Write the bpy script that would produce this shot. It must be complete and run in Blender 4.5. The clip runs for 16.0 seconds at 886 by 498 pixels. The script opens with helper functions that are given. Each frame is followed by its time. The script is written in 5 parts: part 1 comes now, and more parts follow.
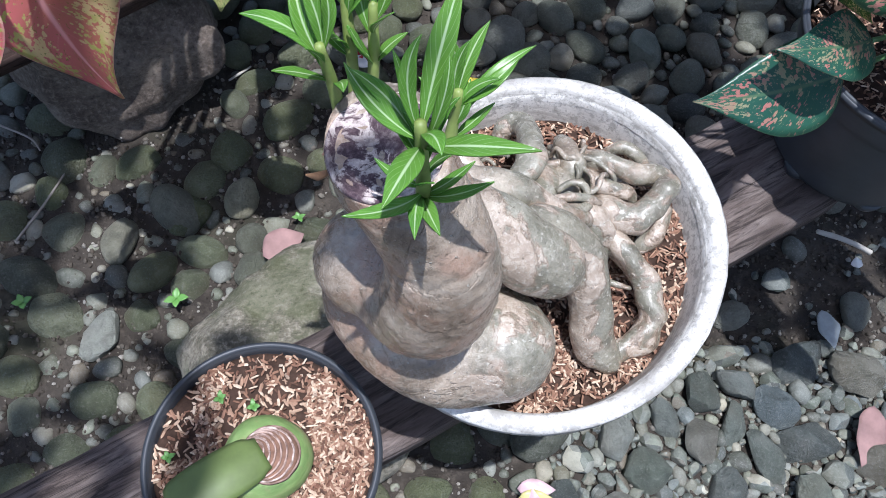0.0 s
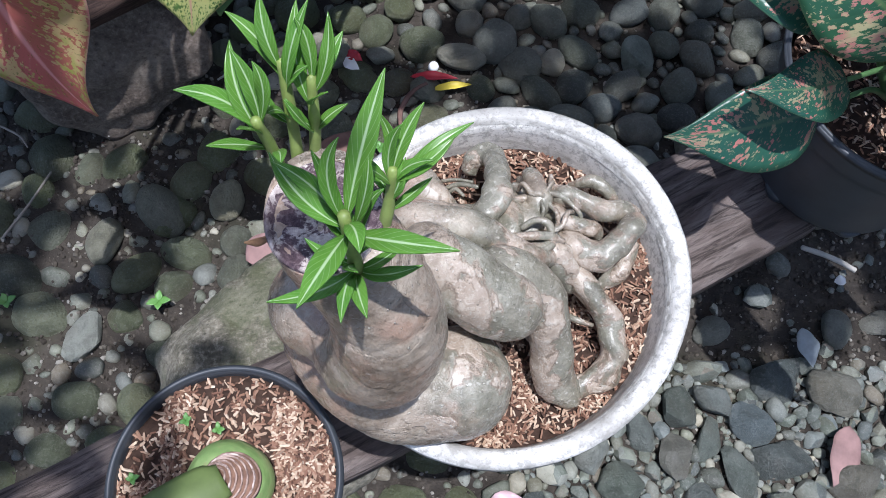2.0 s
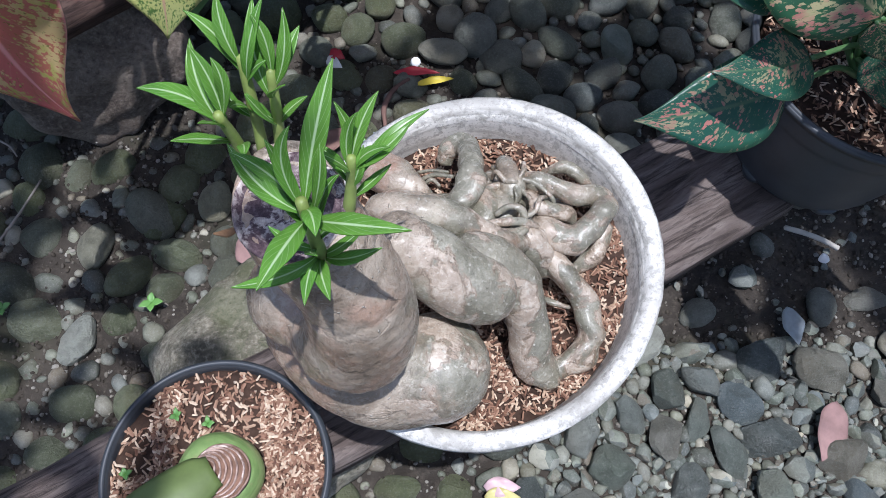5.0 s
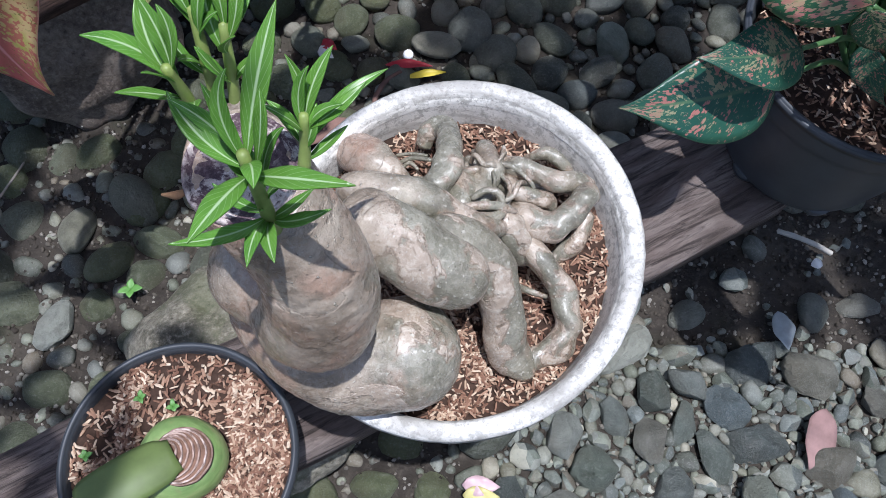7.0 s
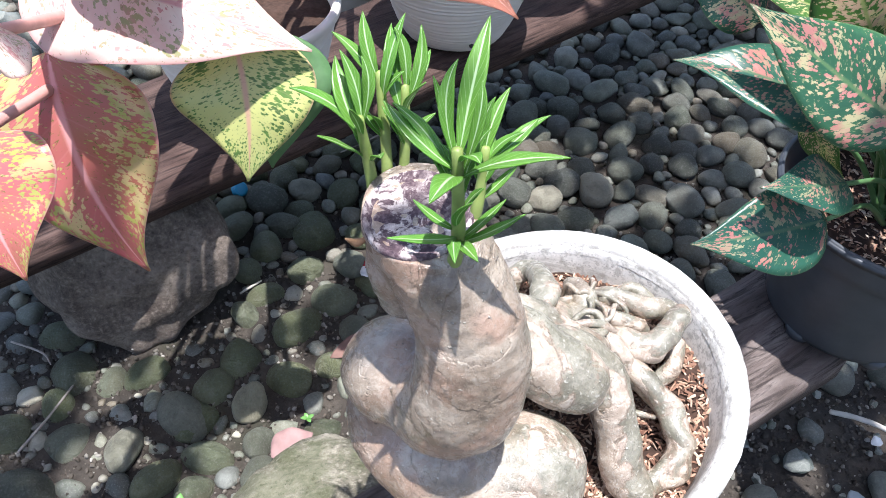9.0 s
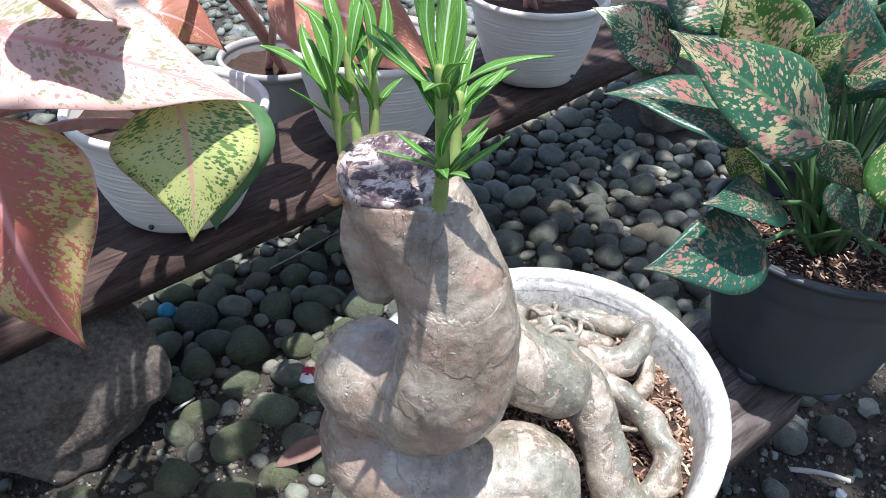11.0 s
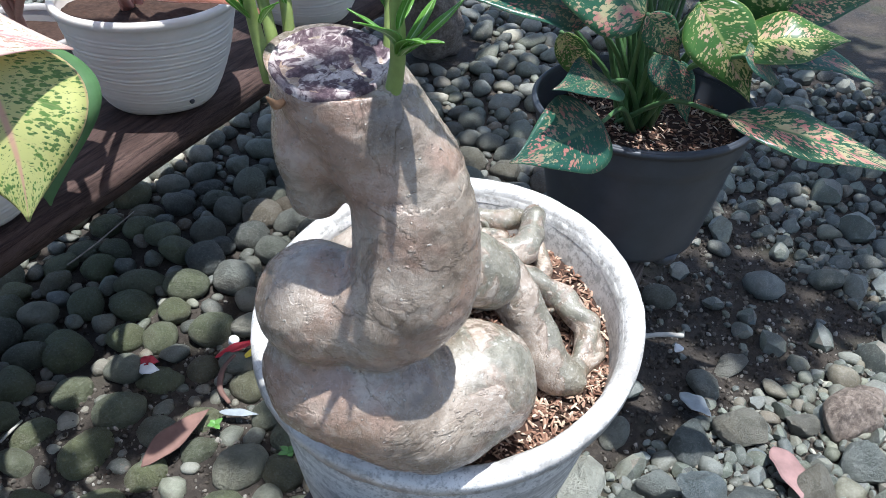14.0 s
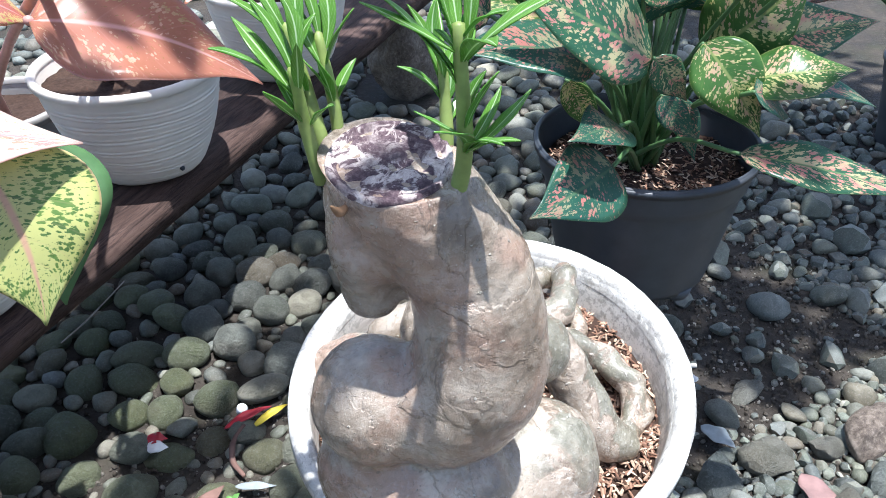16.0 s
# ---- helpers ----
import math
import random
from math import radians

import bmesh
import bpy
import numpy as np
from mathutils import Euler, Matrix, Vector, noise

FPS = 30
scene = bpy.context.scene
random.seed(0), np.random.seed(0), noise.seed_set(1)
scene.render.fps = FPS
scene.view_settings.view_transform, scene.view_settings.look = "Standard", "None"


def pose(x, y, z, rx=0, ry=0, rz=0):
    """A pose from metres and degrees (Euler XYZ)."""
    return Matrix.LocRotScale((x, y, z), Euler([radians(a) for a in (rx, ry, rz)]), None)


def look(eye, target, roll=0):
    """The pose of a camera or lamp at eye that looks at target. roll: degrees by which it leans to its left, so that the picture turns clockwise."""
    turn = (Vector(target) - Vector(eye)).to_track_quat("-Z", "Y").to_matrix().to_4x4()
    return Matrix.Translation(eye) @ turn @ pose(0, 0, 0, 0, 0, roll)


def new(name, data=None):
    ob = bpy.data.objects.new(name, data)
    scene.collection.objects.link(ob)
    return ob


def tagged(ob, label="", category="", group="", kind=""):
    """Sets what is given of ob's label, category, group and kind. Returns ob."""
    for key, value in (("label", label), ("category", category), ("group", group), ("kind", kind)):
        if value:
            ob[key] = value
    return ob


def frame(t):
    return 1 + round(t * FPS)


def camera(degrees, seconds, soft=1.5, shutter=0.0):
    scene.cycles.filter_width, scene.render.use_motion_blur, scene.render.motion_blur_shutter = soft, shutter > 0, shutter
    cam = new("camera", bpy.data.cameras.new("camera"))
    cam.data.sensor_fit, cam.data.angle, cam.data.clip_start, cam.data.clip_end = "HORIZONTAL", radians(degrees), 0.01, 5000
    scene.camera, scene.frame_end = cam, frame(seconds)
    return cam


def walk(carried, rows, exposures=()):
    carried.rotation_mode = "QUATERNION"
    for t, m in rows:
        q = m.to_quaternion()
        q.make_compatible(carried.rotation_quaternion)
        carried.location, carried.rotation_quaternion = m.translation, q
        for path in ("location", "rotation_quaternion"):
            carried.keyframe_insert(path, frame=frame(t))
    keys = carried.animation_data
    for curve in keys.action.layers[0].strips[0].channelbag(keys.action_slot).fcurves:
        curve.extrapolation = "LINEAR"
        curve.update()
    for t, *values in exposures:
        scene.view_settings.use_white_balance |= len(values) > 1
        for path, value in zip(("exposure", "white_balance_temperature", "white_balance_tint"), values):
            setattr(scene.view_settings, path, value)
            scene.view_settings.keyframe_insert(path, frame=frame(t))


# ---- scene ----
cam = camera(56.5, 16.0, 0.45)
PATH = [
    (0, (0.009, 0.006, 1.144), (0.094, 0.864, -0.661), 6.6),
    (0.5, (0.009, 0.016, 1.155), (0.058, 0.815, -0.678), 5.7),
    (1, (0.023, 0.031, 1.158), (0.077, 0.831, -0.674), 6.6),
    (1.5, (0.041, 0.046, 1.163), (0.104, 0.845, -0.669), 6.9),
    (2, (0.045, 0.053, 1.17), (0.113, 0.852, -0.662), 7.3),
    (2.5, (0.047, 0.058, 1.175), (0.114, 0.855, -0.658), 6.8),
    (3, (0.05, 0.056, 1.175), (0.116, 0.852, -0.658), 6.3),
    (3.5, (0.05, 0.053, 1.175), (0.116, 0.846, -0.659), 6.1),
    (4, (0.054, 0.048, 1.18), (0.121, 0.839, -0.655), 5.7),
    (6.5, (0.083, 0.031, 1.183), (0.146, 0.838, -0.646), 4.7),
    (7, (0.091, 0.029, 1.156), (0.151, 0.841, -0.671), 6.2),
    (7.5, (0.103, 0.059, 1.125), (0.139, 0.853, -0.71), 8.5),
    (8, (0.059, 0.042, 1.111), (0.041, 0.856, -0.716), 6.4),
    (8.5, (0.003, -0.033, 1.102), (-0.057, 1.089, -0.553), 3.3),
    (9, (-0.013, -0.102, 1.094), (0.082, 1.29, -0.338), 2.7),
    (9.2, (-0.016, -0.115, 1.066), (0.1, 1.32, -0.322), 2.4),
    (11.3, (-0.07, -0.167, 0.992), (0.344, 1.453, -0.106), 2.9),
    (11.5, (-0.082, -0.163, 0.991), (0.417, 1.442, -0.093), 3.4),
    (12, (-0.097, -0.158, 0.985), (0.493, 1.434, -0.072), 0.7),
    (12.5, (-0.119, -0.142, 0.965), (0.506, 1.423, -0.112), 0.3),
    (13, (-0.128, -0.148, 0.934), (0.541, 1.319, -0.249), 2.3),
    (13.5, (-0.142, -0.138, 0.931), (0.631, 1.267, -0.263), 2.7),
    (14, (-0.158, -0.133, 0.943), (0.669, 1.254, -0.236), 2.2),
    (14.5, (-0.174, -0.113, 0.955), (0.706, 1.266, -0.196), 1.5),
    (15, (-0.185, -0.104, 0.966), (0.701, 1.284, -0.168), 0.5),
    (15.5, (-0.184, -0.093, 0.965), (0.703, 1.293, -0.17), -0.2),
    (16, (-0.182, -0.074, 0.961), (0.721, 1.309, -0.166), -0.9),
]
EXPOSURES = [(t, e, 6100 if 8.2 < t < 10 else 5800 if t < 9 else 5950, 12.5 if t < 10 else 9.0) for t, e in ((0.0, 0.34), (1.5, 0.20), (7.0, 0.10), (8.0, 0.15), (8.5, 0.62), (9.0, 1.03), (9.2, 1.00), (11.5, 0.73), (12.5, 0.72), (14.5, 0.68), (15.0, 0.79), (16.0, 0.96))]
walk(cam, [(t, look(eye, target, roll)) for t, eye, target, roll in PATH], EXPOSURES)

# ---- light ----
SUN_ELEVATION, SUN_AZIMUTH = 82.0, -60.0      # azimuth from +x towards +y
world = bpy.data.worlds.new("sky")
scene.world = world
world.use_nodes = True
wn = world.node_tree.nodes
sky = wn.new("ShaderNodeTexSky")
sky.sky_type = 'NISHITA'
sky.sun_disc = False
sky.sun_elevation = radians(SUN_ELEVATION)
sky.sun_rotation = radians(90 - SUN_AZIMUTH)
sky.dust_density = 2.0
wn["Background"].inputs[1].default_value = 0.14
world.node_tree.links.new(sky.outputs[0], wn["Background"].inputs[0])
sun = new("sun", bpy.data.lights.new("sun", 'SUN'))
sun.data.energy = 5.0
sun.data.angle = radians(0.6)
sun.data.color = (1.0, 0.975, 0.945)
sa, se = radians(SUN_AZIMUTH), radians(SUN_ELEVATION)
SUN_DIR = Vector((math.cos(sa) * math.cos(se), math.sin(sa) * math.cos(se), math.sin(se)))
sun.matrix_world = look(SUN_DIR * 6, (0, 0, 0))


# ---- materials ----
class Mat:
    """A small builder for node materials."""

    def __init__(self, name, rough=0.7, metal=0.0, spec=0.5):
        self.m = bpy.data.materials.new(name)
        self.m.use_nodes = True
        self.t = self.m.node_tree
        self.b = self.t.nodes["Principled BSDF"]
        self.b.inputs["Roughness"].default_value = rough
        self.b.inputs["Metallic"].default_value = metal
        self.b.inputs["Specular IOR Level"].default_value = spec

    def node(self, kind, **values):
        n = self.t.nodes.new(kind)
        for k, v in values.items():
            n.inputs[k.replace("_", " ")].default_value = v
        return n

    def link(self, a, b):
        self.t.links.new(a, b)

    def coords(self, which="Object", scale=(1, 1, 1)):
        c = self.t.nodes.new("ShaderNodeTexCoord")
        mp = self.t.nodes.new("ShaderNodeMapping")
        mp.inputs["Scale"].default_value = scale
        self.link(c.outputs[which], mp.inputs["Vector"])
        return mp.outputs[0]

    def noise(self, scale, detail=4.0, rough=0.6, vec=None, dist=0.0):
        n = self.node("ShaderNodeTexNoise", Scale=scale, Detail=detail, Roughness=rough, Distortion=dist)
        self.link(vec if vec is not None else self.coords(), n.inputs["Vector"])
        return n.outputs["Fac"]

    def ramp(self, fac, *stops):
        r = self.t.nodes.new("ShaderNodeValToRGB")
        el = r.color_ramp.elements
        while len(el) < len(stops):
            el.new(0.5)
        for e, (p, c) in zip(el, stops):
            e.position = p
            e.color = (*c, 1) if not isinstance(c, (int, float)) else (c, c, c, 1)
        self.link(fac, r.inputs[0])
        return r.outputs[0]

    def mix(self, fac, a, b, blend='MIX'):
        n = self.t.nodes.new("ShaderNodeMix")
        n.data_type, n.blend_type = 'RGBA', blend
        for v, k in ((fac, 0), (a, 6), (b, 7)):
            if isinstance(v, (int, float)):
                n.inputs[k].default_value = v
            elif isinstance(v, tuple):
                n.inputs[k].default_value = (*v, 1)
            else:
                self.link(v, n.inputs[k])
        return n.outputs[2]

    def math(self, op, a, b=0.0):
        n = self.t.nodes.new("ShaderNodeMath")
        n.operation = op
        for v, k in ((a, 0), (b, 1)):
            if isinstance(v, (int, float)):
                n.inputs[k].default_value = v
            else:
                self.link(v, n.inputs[k])
        return n.outputs[0]

    def color(self, c):
        if isinstance(c, tuple):
            self.b.inputs["Base Color"].default_value = (*c, 1)
        else:
            self.link(c, self.b.inputs["Base Color"])

    def rough(self, r):
        self.link(r, self.b.inputs["Roughness"])

    def bump(self, h, strength=0.4, distance=0.002):
        n = self.node("ShaderNodeBump", Strength=strength, Distance=distance)
        self.link(h, n.inputs["Height"])
        self.link(n.outputs[0], self.b.inputs["Normal"])

    def random(self, island=False):
        if island:
            return self.t.nodes.new("ShaderNodeNewGeometry").outputs["Random Per Island"]
        return self.t.nodes.new("ShaderNodeObjectInfo").outputs["Random"]


def mat_plain(name, c, rough=0.6, var=0.15, scale=40.0, spec=0.5, bump=0.2):
    m = Mat(name, rough, 0, spec)
    n = m.noise(scale)
    n2 = m.noise(scale * 0.15, 3)
    lo, hi = tuple(v * (1 - var) for v in c), tuple(min(1, v * (1 + var)) for v in c)
    m.color(m.mix(0.35, m.ramp(n, (0.3, lo), (0.7, hi)), m.ramp(n2, (0.35, lo), (0.65, hi))))
    if bump:
        m.bump(n, bump, 0.001)
    return m.m


def mat_pebble(name, island, mossy=0.0, gain=1.0, blue=0.85):
    """Single stones carry their own unit-sized coordinates, the joined ones those of the world."""
    m = Mat(name, 0.62, 0, 0.4)
    k = 1.0 if island else 0.027
    r = m.random(island)
    base = m.ramp(r, (0.0, (0.050, 0.054, 0.055)), (0.16, (0.085, 0.095, 0.080)), (0.32, (0.120, 0.125, 0.120)), (0.46, (0.060, 0.066, 0.066)),
                  (0.6, (0.140, 0.150, 0.130)), (0.72, (0.105, 0.088, 0.072)), (0.84, (0.170, 0.178, 0.172)), (0.93, (0.075, 0.088, 0.098)), (1.0, (0.33, 0.31, 0.27)))
    base = m.mix(1.0, base, (gain * (1.88 - blue), gain, gain * blue), 'MULTIPLY')
    if mossy:
        base = m.mix(m.math('MULTIPLY', m.ramp(m.math('FRACT', m.math('MULTIPLY', r, 7.3)), (0.1, 0.25), (0.7, 1.0)), mossy * 1.25), base, (0.165, 0.190, 0.080))
    off = m.t.nodes.new("ShaderNodeVectorMath")
    comb = m.t.nodes.new("ShaderNodeCombineXYZ")
    m.link(m.math('MULTIPLY', r, 61.0), comb.inputs[2])
    m.link(m.coords(), off.inputs[0])
    m.link(comb.outputs[0], off.inputs[1])
    v = off.outputs[0]
    n = m.noise(48 * k, 8, 0.66, v, 0.4)
    n2 = m.noise(330 * k, 6, 0.75, v)
    n3 = m.noise(20 * k, 3, 0.5, v)
    c = m.mix(m.ramp(n, (0.36, 0.7), (0.56, 0.0)), base, m.mix(0.55, base, (0.030, 0.028, 0.022)))
    c = m.mix(m.ramp(n, (0.52, 0.0), (0.74, 0.65)), c, m.mix(0.55, base, (0.30, 0.29, 0.26)))
    c = m.mix(m.ramp(n3, (0.52, 0.0), (0.66, 0.5)), c, m.mix(0.6, base, (0.115, 0.090, 0.060)))
    c = m.mix(m.ramp(n2, (0.52, 0.0), (0.70, 0.55)), c, m.mix(0.5, c, (0.45, 0.45, 0.42)))
    c = m.mix(m.ramp(n2, (0.32, 0.6), (0.43, 0.0)), c, m.mix(0.6, c, (0.01, 0.01, 0.01)))
    m.color(c)
    m.rough(m.ramp(n, (0.3, 0.42), (0.7, 0.8)))
    m.bump(m.mix(0.5, n, n2), 0.7, 0.0028 if island else 0.09)
    return m.m


def mat_mud():
    m = Mat("damp_soil", 0.85, 0, 0.3)
    n = m.noise(9, 8, 0.65)
    n2 = m.noise(70, 8, 0.7)
    c = m.ramp(n, (0.3, (0.022, 0.018, 0.014)), (0.5, (0.045, 0.037, 0.030)), (0.68, (0.080, 0.068, 0.054)))
    c = m.mix(m.ramp(n2, (0.5, 0.0), (0.75, 0.7)), c, (0.125, 0.105, 0.085))
    moss = m.noise(4.2, 3)
    c = m.mix(m.ramp(moss, (0.56, 0.0), (0.7, 0.35)), c, (0.045, 0.062, 0.022))
    m.color(c)
    m.rough(m.ramp(n, (0.35, 0.55), (0.65, 0.95)))
    m.bump(n2, 1.0, 0.009)
    return m.m


def mat_wood(name, dark, mid, light):
    m = Mat(name, 0.82, 0, 0.25)
    v = m.coords("Object", (3.0, 16, 16))
    v2 = m.coords("Object", (5, 62, 62))
    n = m.noise(2.2, 8, 0.65, v, 0.8)
    n2 = m.noise(1.6, 9, 0.78, v2, 0.7)
    st = m.noise(7, 5, 0.6)
    c = m.ramp(n, (0.25, dark), (0.48, mid), (0.72, light))
    c = m.mix(m.ramp(n2, (0.40, 0.85), (0.53, 0.0)), c, tuple(x * 0.35 for x in dark))
    c = m.mix(m.ramp(st, (0.5, 0.0), (0.68, 0.55)), c, tuple(x * 0.55 for x in mid))
    m.color(c)
    m.bump(m.mix(0.7, n, n2), 1.0, 0.006)
    return m.m


def mat_rock(name, a, b, c3, scale=14, moss=0.0):
    m = Mat(name, 0.85, 0, 0.3)
    n = m.noise(scale, 9, 0.7)
    n2 = m.noise(scale * 9, 7, 0.75)
    c = m.ramp(n, (0.34, a), (0.5, b), (0.64, c3))
    c = m.mix(m.ramp(n2, (0.50, 0.0), (0.68, 0.6)), c, tuple(min(1, x * 1.6) for x in c3))
    c = m.mix(m.ramp(n2, (0.34, 0.75), (0.46, 0.0)), c, tuple(x * 0.45 for x in a))
    if moss:
        c = m.mix(m.ramp(m.noise(scale * 0.7, 6, 0.65), (0.47, 0.0), (0.58, moss)), c, (0.085, 0.100, 0.042))
    m.color(c)
    m.bump(m.mix(0.5, n, n2), 0.9, 0.011)
    return m.m


def mat_bark():
    """Grey-brown swollen bark, peeling in pale and reddish patches and turning green towards the roots."""
    m = Mat("caudex_bark", 0.5, 0, 0.7)
    m.b.inputs["Coat Weight"].default_value = 0.4
    m.b.inputs["Coat Roughness"].default_value = 0.32
    v = m.coords()
    n = m.noise(26, 8, 0.66, v, 0.4)
    big = m.noise(15, 4, 0.55, v, 0.3)
    patch = m.noise(19, 7, 0.56, v, 0.5)
    fine = m.noise(240, 6, 0.75, v)
    speck = m.noise(95, 8, 0.76, v, 0.4)
    rings = m.noise(1.4, 8, 0.68, m.coords("Object", (34, 34, 120)), 0.9)
    pits = m.noise(300, 2, 0.5, v)
    c = m.ramp(n, (0.30, (0.135, 0.100, 0.071)), (0.42, (0.250, 0.194, 0.142)), (0.54, (0.350, 0.282, 0.214)), (0.70, (0.510, 0.432, 0.342)))
    c = m.mix(m.ramp(big, (0.48, 0.0), (0.58, 0.75)), c, m.mix(0.5, c, (0.40, 0.205, 0.135)))
    sep = m.t.nodes.new("ShaderNodeSeparateXYZ")
    m.link(v, sep.inputs[0])
    side = m.ramp(sep.outputs[0], (0.045, 0.0), (0.075, 1.0))
    green = m.math('MULTIPLY', m.ramp(m.noise(17, 5, 0.55, v), (0.33, 0.15), (0.45, 0.90)), side)
    c = m.mix(green, c, m.ramp(n, (0.32, (0.100, 0.096, 0.068)), (0.5, (0.185, 0.178, 0.132)), (0.7, (0.310, 0.296, 0.232))))
    c = m.mix(m.ramp(rings, (0.32, 0.30), (0.42, 0.0)), c, (0.135, 0.105, 0.075))
    c = m.mix(m.ramp(speck, (0.33, 0.75), (0.45, 0.0)), c, m.mix(0.6, c, (0.05, 0.037, 0.025)))
    c = m.mix(m.ramp(speck, (0.54, 0.0), (0.68, 0.50)), c, (0.52, 0.465, 0.385))
    c = m.mix(m.ramp(fine, (0.32, 0.35), (0.44, 0.0)), c, m.mix(0.6, c, (0.03, 0.022, 0.015)))
    pale = m.ramp(speck, (0.34, (0.33, 0.265, 0.205)), (0.52, (0.46, 0.385, 0.31)), (0.64, (0.60, 0.55, 0.47)))
    peel = m.math('MULTIPLY', m.ramp(patch, (0.540, 0.0), (0.556, 0.62)), side)
    c = m.mix(m.math('MULTIPLY', m.ramp(patch, (0.515, 0.0), (0.540, 0.55)), side), c, (0.36, 0.245, 0.175))
    c = m.mix(peel, c, pale)
    c = m.mix(m.ramp(patch, (0.531, 0.0), (0.538, 0.6), (0.545, 0.0)), c, (0.075, 0.055, 0.038))
    c = m.mix(m.ramp(patch, (0.685, 0.0), (0.70, 0.5)), c, pale)
    c = m.mix(m.ramp(pits, (0.69, 0.0), (0.72, 0.75)), c, (0.62, 0.57, 0.49))
    c = m.mix(m.ramp(pits, (0.27, 0.7), (0.31, 0.0)), c, (0.085, 0.065, 0.045))
    c = m.mix(m.math('MULTIPLY', m.ramp(m.noise(240, 2, 0.5, v), (0.64, 0.0), (0.68, 0.55)), side), c, (0.54, 0.51, 0.44))
    m.color(c)
    m.rough(m.ramp(speck, (0.3, 0.17), (0.7, 0.36)))
    h = m.mix(0.35, m.mix(0.85, rings, m.mix(0.65, fine, speck)), m.ramp(patch, (0.538, 0.3), (0.565, 0.9)))
    h = m.mix(m.ramp(pits, (0.67, 0.0), (0.74, 0.7)), h, (1, 1, 1))
    m.bump(h, 0.9, 0.0036)
    return m.m


def mat_cut():
    m = Mat("healed_cut", 0.75, 0, 0.3)
    v = m.coords()
    n = m.noise(75, 10, 0.68, v, 1.2)
    f = m.noise(340, 5, 0.75, v)
    reg = m.noise(38, 2, 0.5, v)
    c = m.ramp(f, (0.3, (0.040, 0.024, 0.034)), (0.5, (0.095, 0.060, 0.070)), (0.7, (0.20, 0.145, 0.150)))
    crust = m.math('MULTIPLY', m.ramp(n, (0.47, 0.0), (0.53, 1.0)), m.ramp(reg, (0.42, 0.15), (0.54, 1.0)))
    c = m.mix(crust, c, m.ramp(f, (0.35, (0.38, 0.30, 0.28)), (0.6, (0.68, 0.60, 0.56))))
    m.color(c)
    m.bump(m.mix(0.5, n, f), 0.8, 0.003)
    return m.m


def leaf_uv(m):
    uv = m.t.nodes.new("ShaderNodeUVMap")
    s = m.t.nodes.new("ShaderNodeSeparateXYZ")
    m.link(uv.outputs[0], s.inputs[0])
    return s.outputs[0], m.math('ABSOLUTE', m.math('SUBTRACT', s.outputs[1], 0.5))


def leaf_surface(m, rough=0.42):
    m.b.inputs["Roughness"].default_value = rough
    m.b.inputs["Subsurface Weight"].default_value = 0.0
    tr = m.t.nodes.new("ShaderNodeBsdfTranslucent")
    ms = m.t.nodes.new("ShaderNodeMixShader")
    ms.inputs[0].default_value = 0.38
    out = m.t.nodes["Material Output"]
    src = m.b.inputs["Base Color"].links[0].from_socket
    m.link(src, tr.inputs[0])
    m.link(m.b.outputs[0], ms.inputs[1])
    m.link(tr.outputs[0], ms.inputs[2])
    m.link(ms.outputs[0], out.inputs[0])


def mat_narrow_leaf():
    m = Mat("desert_rose_leaf", 0.38, 0, 0.5)
    u, w = leaf_uv(m)
    n = m.noise(60, 4)
    c = m.mix(m.ramp(n, (0.3, 0.0), (0.7, 1.0)), (0.105, 0.275, 0.036), (0.180, 0.400, 0.062))
    c = m.mix(m.ramp(m.random(), (0.2, 0.0), (1.0, 0.5)), c, (0.13, 0.27, 0.035))
    side = m.math('FRACT', m.math('ADD', m.math('MULTIPLY', u, 9.0), m.math('MULTIPLY', w, -5.0)))
    veins = m.ramp(side, (0.0, 0.55), (0.09, 0.0), (0.94, 0.0), (1.0, 0.55))
    c = m.mix(veins, c, (0.40, 0.58, 0.28))
    c = m.mix(m.ramp(w, (0.030, 0.9), (0.070, 0.0)), c, (0.56, 0.72, 0.42))
    m.color(c)
    m.bump(w, 0.5, 0.002)
    leaf_surface(m, 0.30)
    return m.m


